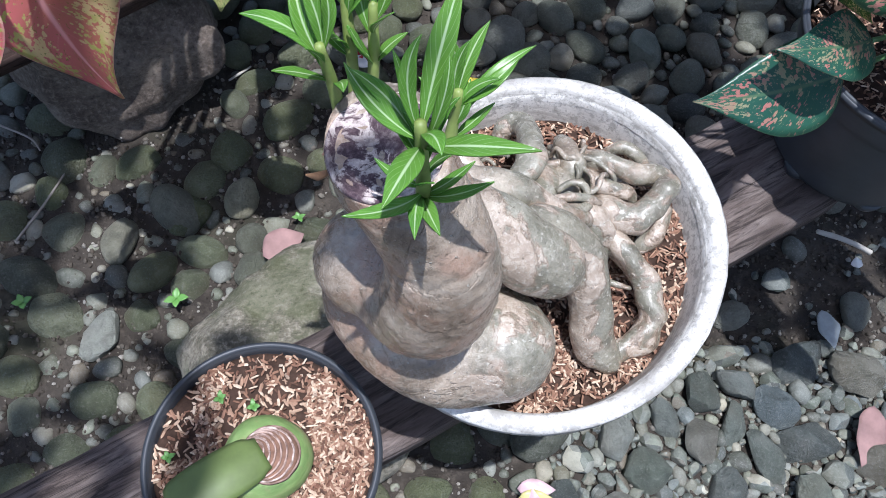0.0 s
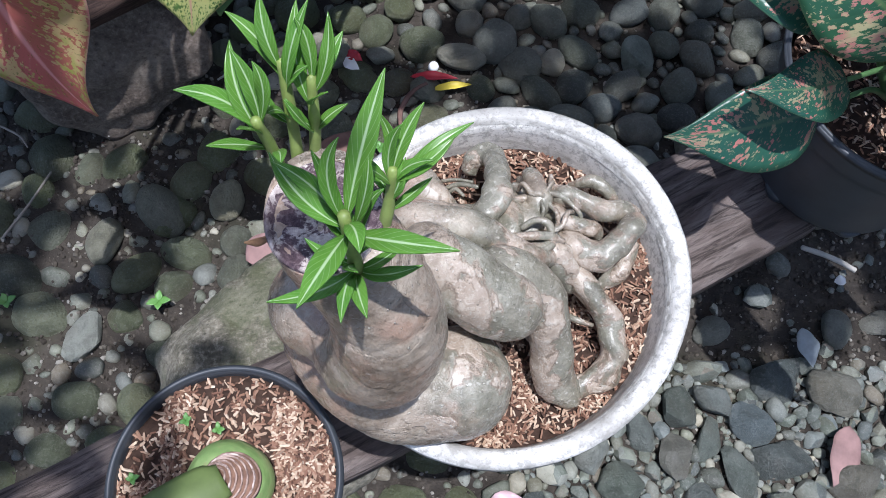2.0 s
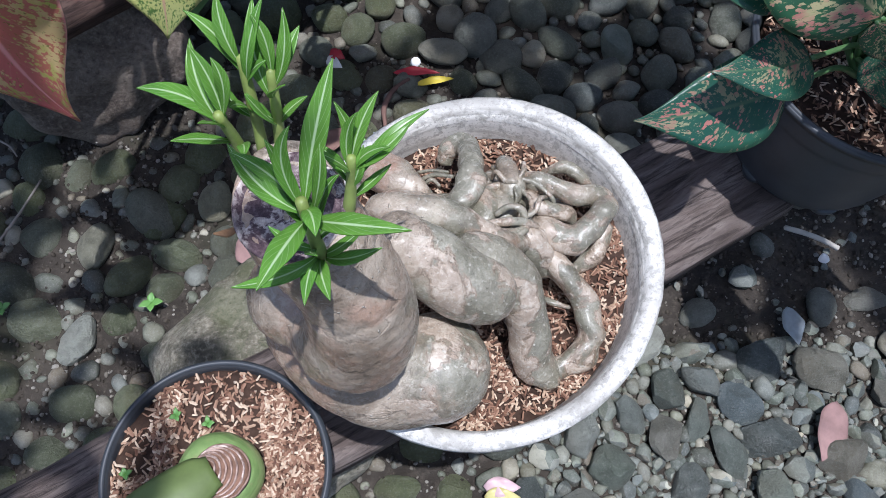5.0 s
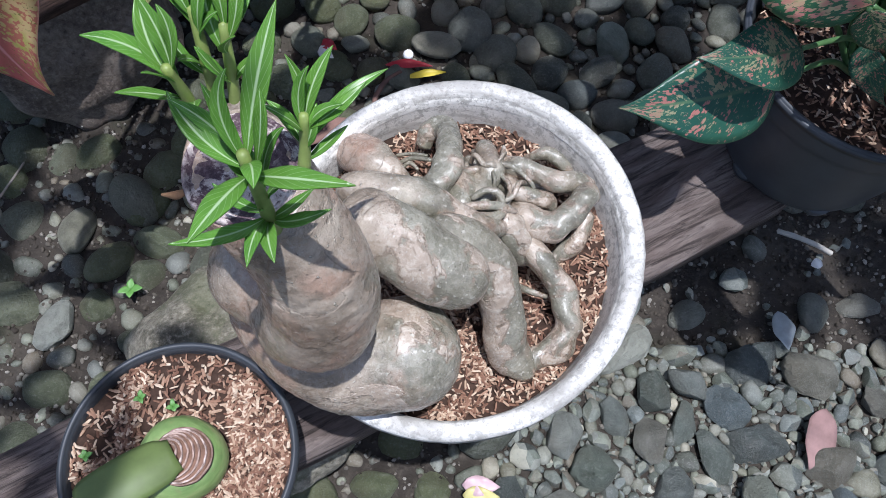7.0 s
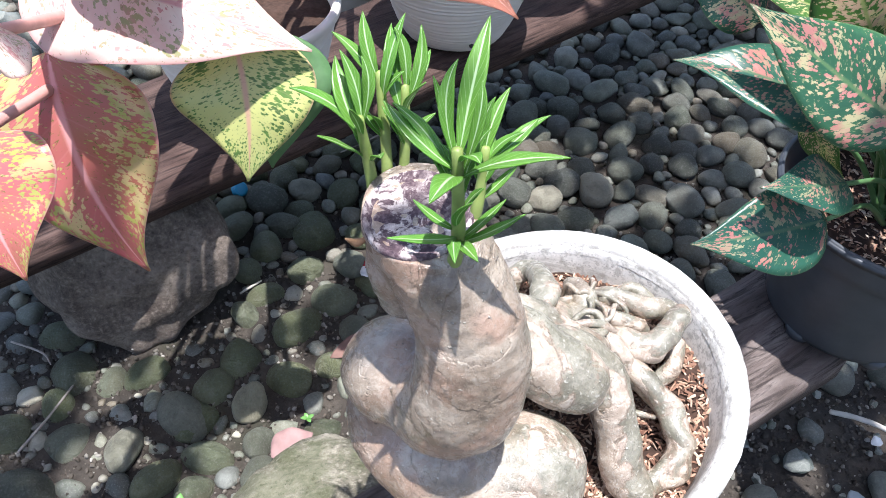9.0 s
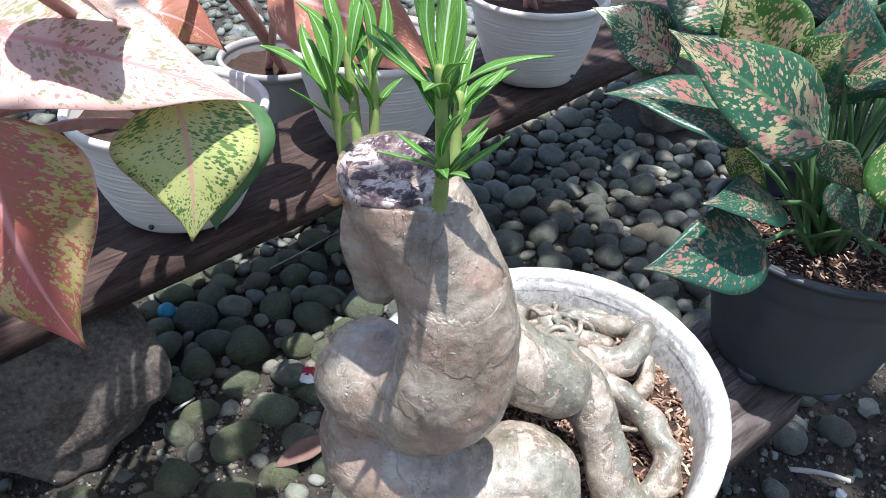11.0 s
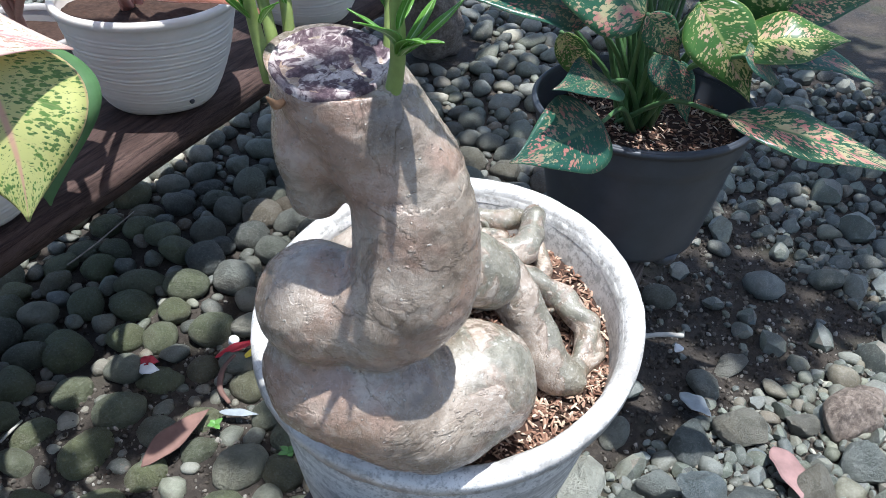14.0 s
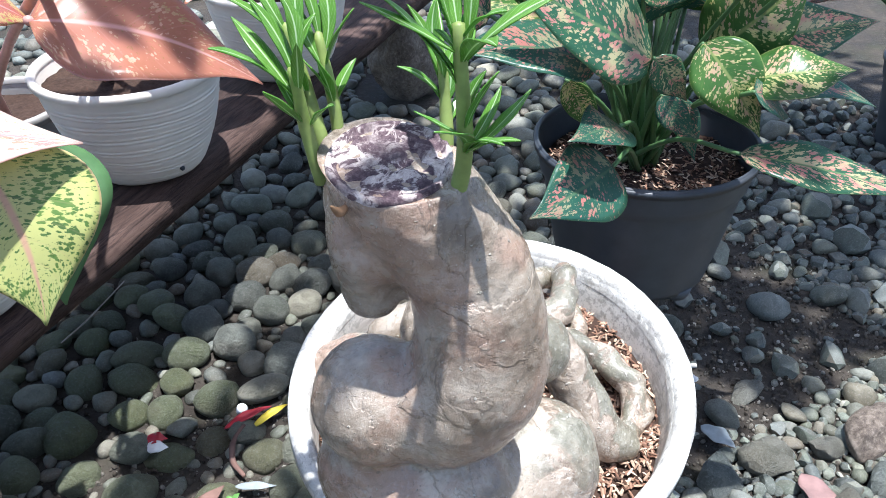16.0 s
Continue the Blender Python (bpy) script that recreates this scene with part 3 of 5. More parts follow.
def husks(name, center, r_in, r_out, height_at, count, seed, parent, keep=None, size=(0.0042, 0.0012)):
    """Loose rice husks: small bent boats lying at all angles."""
    rnd = random.Random(seed)
    verts, faces = [], []
    for _ in range(count * 3):
        if len(faces) >= count * 8:
            break
        a, r = rnd.uniform(0, 2 * math.pi), math.sqrt(rnd.uniform(r_in ** 2, r_out ** 2))
        x, y = center[0] + r * math.cos(a), center[1] + r * math.sin(a)
        if keep and rnd.random() > keep(x, y):
            continue
        m = pose(x, y, height_at(x, y) + rnd.uniform(0.0, 0.004), rnd.gauss(0, 22), rnd.gauss(0, 22), rnd.uniform(0, 360))
        l, w = size[0] * rnd.uniform(0.75, 1.45), size[1] * rnd.uniform(0.7, 1.4)
        k = len(verts)
        for p in ((-l, 0, 0), (-l * 0.7, -w, 0.0004), (l * 0.6, -w, 0.0004), (l, 0, 0), (l * 0.6, w, 0.0004), (-l * 0.7, w, 0.0004), (-l * 0.55, 0, w * 1.0), (l * 0.5, 0, w * 1.0)):
            verts.append(tuple(m @ Vector(p)))
        for f in ((0, 1, 6), (1, 2, 7, 6), (2, 3, 7), (3, 4, 7), (4, 5, 6, 7), (5, 0, 6), (0, 5, 4, 3), (3, 2, 1, 0)):
            faces.append(tuple(k + i for i in f))
    me = bpy.data.meshes.new(name)
    me.from_pydata(verts, [], faces)
    me.materials.append(HUSK)
    ob = new(name, me)
    if parent is not None:
        ob.parent = parent
        ob.matrix_parent_inverse = parent.matrix_basis.inverted()
    return tagged(ob, "loose pale rice husks", kind="stuff")


def pot_rim(center, top, r, material, parent, label, out=0.0035, deep=0.010, inn=0.0065):
    """A rolled lip that sits over the shell's edge."""
    bm = bmesh.new()
    lathe(bm, [(r - inn, top - 0.004), (r - inn, top + 0.004), (r - inn * 0.46, top + 0.0068), (r + out, top + 0.0062), (r + out + 0.0022, top + 0.003),
               (r + out + 0.002, top - deep), (r + out - 0.001, top - deep - 0.001), (r - inn, top - 0.004)], center, 96)
    return part("rim", bm, material, parent, label)


# the wide bowl leans a little towards its heavy side
BX, BY, RIM_Z, BR = 0.122, 0.3255, 0.4887, 0.164
LEAN_X, LEAN_Y = 0.1287, 0.1188


def bowl_shape(p):
    t = max(0.0, (p.z - PLANK_TOP) / (RIM_Z - PLANK_TOP))
    k = t * t * (3 - 2 * t) if t < 1 else t
    return Vector((p.x - 0.012 * (1 - t), p.y - 0.0 * t, p.z + k * (LEAN_X * (p.x - BX) + LEAN_Y * (p.y - BY))))


def soil_z(x, y, drop=0.036):
    return RIM_Z - drop + LEAN_X * (x - BX) + LEAN_Y * (y - BY)


bowl = thing("bowl_pot", (BX, BY, PLANK_TOP), "wide aged white plastic bowl pot with chalky rim", "plant pot")
bm = bmesh.new()
lathe(bm, pot_shell((BX, BY), PLANK_TOP + 0.001, RIM_Z - PLANK_TOP - 0.005, BR - 0.010, 0.105, 0.007, 0.010, curve=0.62), (BX, BY), 120, bowl_shape)
part("shell", bm, BOWL, bowl)
bm = bmesh.new()
RZ = RIM_Z + 0.0025
lathe(bm, [(BR - 0.0175, RZ - 0.012), (BR - 0.0150, RZ - 0.001), (BR - 0.0115, RZ + 0.0025), (BR - 0.002, RZ + 0.002), (BR + 0.0015, RZ - 0.001), (BR + 0.0015, RZ - 0.010), (BR - 0.004, RZ - 0.011), (BR - 0.0175, RZ - 0.012)], (BX, BY), 140, bowl_shape)
for v in bm.verts:
    v.co += Vector((noise.noise(v.co * 90), noise.noise(v.co * 90 + Vector((9, 0, 0))), noise.noise(v.co * 60))) * 0.0006
part("rim", bm, BOWL, bowl, "thick chalky rim")

bowl_soil = soil_disc("potting_mix", (BX, BY), BR - 0.0205, RIM_Z - 0.036, "dark potting mix covered with rice husks in the white bowl",
                      shape=lambda p: Vector((p.x, p.y, p.z + LEAN_X * (p.x - BX) + LEAN_Y * (p.y - BY))), seed=3)
husks("rice_husk", (BX, BY), 0.0, BR - 0.023, soil_z, 7600, 5, bowl_soil, size=(0.0036, 0.00095),
      keep=lambda x, y: 0.35 + 0.65 * (noise.noise(Vector((x * 22, y * 22, 4))) > -0.05) * (1.0 if x + 0.4 * (BY - y) > 0.16 else 0.6))

P1 = (-0.1146, 0.1529)
pot1 = thing("plant_pot", (*P1, PLANK_TOP), "small round black plastic pot with a thin rim", "plant pot")
bm = bmesh.new()
lathe(bm, pot_shell(P1, PLANK_TOP, 0.1285, 0.1015, 0.078, 0.003, 0.0035, curve=0.9), P1, 96)
part("shell", bm, BLACK_POT, pot1)
pot_rim(P1, PLANK_TOP + 0.1285, 0.1030, BLACK_POT, pot1, "thin rolled rim", 0.0005, 0.006, 0.0034)
pot1_soil = soil_disc("potting_mix", P1, 0.0990, 0.387, "potting mix thick with pale rice husks in the small black pot", seed=9)
husks("rice_husk", P1, 0.0, 0.0970, lambda x, y: 0.388, 3600, 8, pot1_soil,
      keep=lambda x, y: 0.20 + 0.80 * (noise.noise(Vector((x * 26, y * 26, 11))) + 2.2 * (x - P1[0]) - 1.6 * (y - P1[1]) > 0.0))

BP = (0.574, 0.592)
pot2 = thing("plant_pot", (*BP, PLANK_TOP), "large black plastic nursery pot with moulded band and feet", "plant pot")
bm = bmesh.new()
lathe(bm, pot_shell(BP, PLANK_TOP + 0.012, 0.186, 0.144, 0.108, 0.003, 0.003, step=0.004, curve=0.9), BP, 96)
part("shell", bm, BLACK_POT, pot2)
pot_rim(BP, PLANK_TOP + 0.198, 0.144, BLACK_POT, pot2, "thin rolled rim", 0.0005, 0.006, 0.0035)
for k in range(6):
    a = 2 * math.pi * (k + 0.5) / 6
    bm = bmesh.new()
    lathe(bm, [(0, 0), (0.016, 0.0), (0.019, 0.006), (0.021, 0.016), (0, 0.016)], (0, 0), 16)
    ft = part("foot", bm, BLACK_POT, pot2)
    ft.matrix_basis = Matrix.Translation((BP[0] + 0.088 * math.cos(a), BP[1] + 0.088 * math.sin(a), PLANK_TOP + 0.0005))
pot2_soil = soil_disc("potting_mix", BP, 0.128, 0.432, "dark potting mix with scattered husks in the large black pot", seed=15)
husks("rice_husk", BP, 0.0, 0.126, lambda x, y: 0.433, 1300, 21, pot2_soil)

WHITE_POTS = [(-0.245, 0.968), (0.076, 1.192), (0.430, 1.440)]
for i, c in enumerate(WHITE_POTS):
    p = thing("plant_pot", (*c, SHELF_TOP), "round white pot with fine horizontal ribs", "plant pot", group="white ribbed pots on the brown plank")
    bm = bmesh.new()
    lathe(bm, pot_shell(c, SHELF_TOP, 0.172, 0.139, 0.066, 0.006, -0.001, ribs=0.00070, curve=0.46, rib_count=22), c, 96,
          lambda p: p + Vector((0, 0, 0.0016 * math.sin(3 * math.atan2(p.y - c[1], p.x - c[0]) + p.z * 60))))
    part("shell", bm, WHITE_POT, p)
    pot_rim(c, SHELF_TOP + 0.172, 0.140, WHITE_POT, p, "smooth rounded rim", 0.0015, 0.006, 0.008)
    bm = bmesh.new()
    d = Vector((-0.35 + 0.6 * i, -1, 0)).normalized()
    tube(bm, [(c[0] + d.x * 0.098, c[1] + d.y * 0.098, SHELF_TOP + 0.028, 0.004), (c[0] + d.x * 0.1015, c[1] + d.y * 0.1015, SHELF_TOP + 0.028, 0.004)], 10)
    part("drain_hole", bm, BLACK_POT, p, "dark drain hole")
    s = soil_disc("potting_mix", c, 0.130, SHELF_TOP + 0.150, "dark potting mix in a white ribbed pot", seed=30 + i)

# ---- the desert rose ----
rose = thing("desert_rose", (BX, BY, RIM_Z - 0.036), "potted desert rose with swollen coiled caudex and fresh shoots", "plant")


def fused(chains, voxel=0.0028, smooth=14):
    """One skin over chains of (x, y, z, radius), like dough pressed together."""
    bm = bmesh.new()
    for chain in chains:
        pts = spline(chain, 6) if len(chain) > 2 else [np.array(q, float) for q in chain]
        last = None
        for q in pts:
            c = Vector(q[:3])
            if last is not None and (c - last).length < q[3] * 0.22:
                continue
            last = c
            bmesh.ops.create_icosphere(bm, subdivisions=3, radius=q[3], matrix=Matrix.Translation(c))
    me = bpy.data.meshes.new("fused")
    bm.to_mesh(me)
    bm.free()
    ob = new("fused", me)
    re = ob.modifiers.new("skin", 'REMESH')
    re.mode, re.voxel_size = 'VOXEL', voxel
    sm = ob.modifiers.new("soft", 'SMOOTH')
    sm.factor, sm.iterations = 0.5, smooth
    dg = bpy.context.evaluated_depsgraph_get()
    out = bpy.data.meshes.new_from_object(ob.evaluated_get(dg))
    bpy.data.objects.remove(ob)
    bpy.data.meshes.remove(me)
    return out


CUT_N = Vector((-0.06, -0.17, 0.98)).normalized()
CUT_C = Vector((-0.005, 0.244, 0.766))
TRUNK = [
    [(-0.007, 0.248, 0.790, 0.0325), (-0.005, 0.244, 0.762, 0.0325), (0.009, 0.235, 0.737, 0.035), (0.026, 0.223, 0.703, 0.035), (0.031, 0.215, 0.668, 0.038),
     (0.026, 0.212, 0.630, 0.040), (0.012, 0.226, 0.606, 0.040)],
    [(0.020, 0.216, 0.618, 0.040), (-0.004, 0.240, 0.602, 0.035), (-0.019, 0.252, 0.605, 0.040)],
    [(-0.012, 0.262, 0.742, 0.022), (-0.017, 0.253, 0.716, 0.021), (-0.014, 0.258, 0.692, 0.019), (-0.013, 0.257, 0.682, 0.018)],
]
BASE = [
    [(-0.020, 0.257, 0.555, 0.036), (-0.018, 0.253, 0.536, 0.041), (0.009, 0.226, 0.531, 0.044), (0.040, 0.214, 0.508, 0.043), (0.083, 0.222, 0.511, 0.0475)],
]
FINGERS = [
    [(0.054, 0.292, 0.600, 0.028), (0.078, 0.283, 0.590, 0.029), (0.101, 0.275, 0.575, 0.030), (0.121, 0.270, 0.563, 0.027)],
    [(0.116, 0.300, 0.556, 0.026), (0.143, 0.296, 0.545, 0.0215), (0.158, 0.280, 0.522, 0.0200), (0.166, 0.260, 0.494, 0.0190), (0.173, 0.241, 0.468, 0.0190), (0.186, 0.230, 0.458, 0.0140)],
    [(0.038, 0.340, 0.566, 0.0160), (0.049, 0.337, 0.572, 0.0160), (0.069, 0.334, 0.573, 0.0160), (0.089, 0.335, 0.568, 0.0155), (0.109, 0.330, 0.560, 0.0125), (0.124, 0.325, 0.553, 0.0115), (0.141, 0.321, 0.546, 0.0105), (0.157, 0.329, 0.530, 0.0100)],
    [(0.024, 0.433, 0.468, 0.0190), (0.036, 0.420, 0.484, 0.0205), (0.050, 0.407, 0.492, 0.0195), (0.068, 0.391, 0.488, 0.0160)],
    [(0.052, 0.352, 0.505, 0.036), (0.098, 0.360, 0.492, 0.032), (0.135, 0.375, 0.486, 0.028), (0.167, 0.386, 0.484, 0.022), (0.199, 0.385, 0.482, 0.016)],
]
TANGLE = [
    [(0.181, 0.334, 0.494, 0.0110), (0.188, 0.325, 0.501, 0.0115), (0.203, 0.310, 0.496, 0.0120), (0.219, 0.288, 0.485, 0.0120), (0.225, 0.264, 0.475, 0.0120), (0.214, 0.245, 0.465, 0.0120), (0.192, 0.235, 0.458, 0.0110)],
    [(0.161, 0.401, 0.512, 0.0090), (0.174, 0.394, 0.520, 0.0095), (0.186, 0.391, 0.520, 0.0100), (0.207, 0.383, 0.518, 0.0095), (0.231, 0.385, 0.512, 0.0095), (0.243, 0.390, 0.498, 0.0080)],
    [(0.157, 0.383, 0.510, 0.0080), (0.171, 0.375, 0.517, 0.0090), (0.182, 0.370, 0.516, 0.0090), (0.196, 0.368, 0.512, 0.0090), (0.208, 0.368, 0.500, 0.0080)],
    [(0.178, 0.362, 0.500, 0.0110), (0.184, 0.350, 0.510, 0.0135), (0.197, 0.341, 0.512, 0.0135), (0.210, 0.340, 0.514, 0.0130), (0.223, 0.350, 0.518, 0.0125), (0.233, 0.364, 0.522, 0.0125), (0.240, 0.373, 0.520, 0.0120)],
    [(0.188, 0.419, 0.490, 0.0050), (0.197, 0.420, 0.500, 0.0060), (0.208, 0.420, 0.502, 0.0060), (0.219, 0.412, 0.500, 0.0060), (0.229, 0.407, 0.490, 0.0050)],
    [(0.244, 0.366, 0.490, 0.0070), (0.239, 0.353, 0.482, 0.0080), (0.228, 0.336, 0.478, 0.0085), (0.214, 0.327, 0.468, 0.0070)],
    [(0.148, 0.421, 0.505, 0.0090), (0.151, 0.397, 0.522, 0.0110), (0.152, 0.383, 0.525, 0.0110), (0.150, 0.377, 0.512, 0.0090)],
    [(0.091, 0.431, 0.488, 0.0080), (0.096, 0.440, 0.496, 0.0100), (0.105, 0.443, 0.502, 0.0105), (0.113, 0.431, 0.512, 0.0105), (0.116, 0.405, 0.530, 0.0115), (0.112, 0.380, 0.540, 0.0125), (0.106, 0.365, 0.536, 0.0125), (0.100, 0.361, 0.520, 0.0100)],
    [(0.154, 0.347, 0.520, 0.0110), (0.163, 0.338, 0.522, 0.0135), (0.172, 0.331, 0.514, 0.0140), (0.181, 0.324, 0.496, 0.0120), (0.185, 0.323, 0.480, 0.0090)],
    [(0.128, 0.395, 0.505, 0.0110), (0.129, 0.369, 0.520, 0.0135), (0.126, 0.353, 0.524, 0.0135), (0.122, 0.346, 0.512, 0.0100)],
    [(0.138, 0.413, 0.490, 0.0100), (0.144, 0.384, 0.512, 0.0120), (0.144, 0.362, 0.520, 0.0130), (0.142, 0.348, 0.516, 0.0110)],
]
ROOTLETS = [
    [(0.067, 0.414, 0.480, 0.0022), (0.082, 0.416, 0.490, 0.0024), (0.100, 0.409, 0.500, 0.0020)],
    [(0.067, 0.425, 0.478, 0.0018), (0.081, 0.423, 0.486, 0.0020), (0.096, 0.418, 0.492, 0.0018)],
    [(0.070, 0.408, 0.480, 0.0018), (0.080, 0.412, 0.488, 0.0020), (0.088, 0.404, 0.490, 0.0016)],
    [(0.125, 0.341, 0.540, 0.0035), (0.141, 0.341, 0.546, 0.0042), (0.158, 0.343, 0.542, 0.0038), (0.172, 0.345, 0.530, 0.0030)],
    [(0.121, 0.336, 0.538, 0.0035), (0.139, 0.330, 0.546, 0.0045), (0.156, 0.336, 0.540, 0.0040), (0.167, 0.349, 0.530, 0.0030)],
    [(0.135, 0.353, 0.535, 0.0030), (0.147, 0.358, 0.542, 0.0036), (0.158, 0.355, 0.540, 0.0036), (0.161, 0.345, 0.532, 0.0030)],
    [(0.140, 0.328, 0.538, 0.0030), (0.150, 0.328, 0.544, 0.0036), (0.161, 0.337, 0.540, 0.0030)],
    [(0.180, 0.298, 0.478, 0.0026), (0.189, 0.291, 0.484, 0.0030), (0.205, 0.286, 0.484, 0.0022)],
    [(0.139, 0.422, 0.495, 0.0040), (0.148, 0.409, 0.510, 0.0045), (0.161, 0.406, 0.512, 0.0040)],
]
rr0 = random.Random(19)
for k in range(9):
    a = Vector((rr0.uniform(0.125, 0.185), rr0.uniform(0.345, 0.395), rr0.uniform(0.520, 0.536)))
    d = Vector((rr0.uniform(-1, 1), rr0.uniform(-1, 1), 0)).normalized() * rr0.uniform(0.012, 0.024)
    r = rr0.uniform(0.0016, 0.0048)
    ROOTLETS.append([(*(a - d), r * 0.8), (*(a + Vector((d.y, -d.x, 0.5 * r)) * 0.25), r), (*(a + d * 0.6 + Vector((0, 0, 0.002))), r), (*(a + d * 1.2 - Vector((0, 0, 0.016))), r * 0.7)])
    ROOTLETS[-1].insert(0, (*(a - d * 1.2 - Vector((0, 0, 0.016))), r * 0.7))
caudex = new("caudex", fused(TRUNK + BASE))
skin = [v.normal.copy() for v in caudex.data.vertices]
for v, nv in zip(caudex.data.vertices, skin):           # the saw cut, and the small swellings of the bark
    over = (v.co - CUT_C).dot(CUT_N)
    if over > 0:
        v.co -= CUT_N * over
    else:
        v.co += nv * (0.0016 * noise.noise(v.co * 34) + 0.0008 * noise.noise(v.co * 160))
        for slant, at_x, at_z in ((0.55, 0.012, 0.731), (0.30, 0.016, 0.704), (-0.25, 0.020, 0.752)):     # creases round the neck
            gap = v.co.z - at_z - slant * (v.co.x - at_x) - 0.003 * noise.noise(v.co * 45)
            if abs(gap) < 0.008:
                v.co -= nv * 0.0011 * math.exp(-(gap / 0.0026) ** 2) * max(0.0, 0.5 + noise.noise(v.co * 30 + Vector((at_z * 90, 0, 0))))
caudex.data.materials.append(BARK)
for p in caudex.data.polygons:
    p.use_smooth = True
caudex.parent, caudex.matrix_parent_inverse = rose, rose.matrix_basis.inverted()

for chain in FINGERS:
    me = fused([chain], 0.0026, 8)
    skin = [v.normal.copy() for v in me.vertices]
    for v, nv in zip(me.vertices, skin):
        v.co += nv * (0.0025 * noise.noise(v.co * 42) + 0.0006 * noise.noise(v.co * 170))
    me.materials.append(BARK)
    for p in me.polygons:
        p.use_smooth = True
    ob = new("thick_root", me)
    ob.parent, ob.matrix_parent_inverse = rose, rose.matrix_basis.inverted()
for chain in TANGLE:
    bm = bmesh.new()
    tube(bm, chain, 16, 0.38, 10)
    part("root", bm, BARK, rose)
for chain in ROOTLETS:
    bm = bmesh.new()
    tube(bm, chain, 7, 0.2, 6)
    part("rootlet", bm, BARK, rose)

# the cut face, a shallow crusted disc with a raised rim of callus
bm = bmesh.new()
turn = CUT_N.to_track_quat('Z', 'Y').to_matrix().to_4x4()
prof = [(0, 0.0015)] + [(0.0285 * i / 12, 0.0015 if i < 11 else 0.001) for i in range(1, 13)] + [(0.0297, 0.0028), (0.0315, 0.0028), (0.0325, 0.0005), (0.032, -0.004)]
lathe(bm, prof, (0, 0), 64)
for v in bm.verts:
    if v.co.xy.length < 0.028:
        v.co.z += 0.0016 * noise.noise(v.co * 110) + 0.0012 * noise.noise(v.co * 300) - 0.0008
    v.co.xy *= 1 + 0.05 * noise.noise(Vector((*v.co.xy.normalized(), 2.0)))
cutface = part("cut_face", bm, CUT, rose, "purple-brown healed cut with pale crust")
cutface.matrix_basis = Matrix.Translation(CUT_C) @ turn

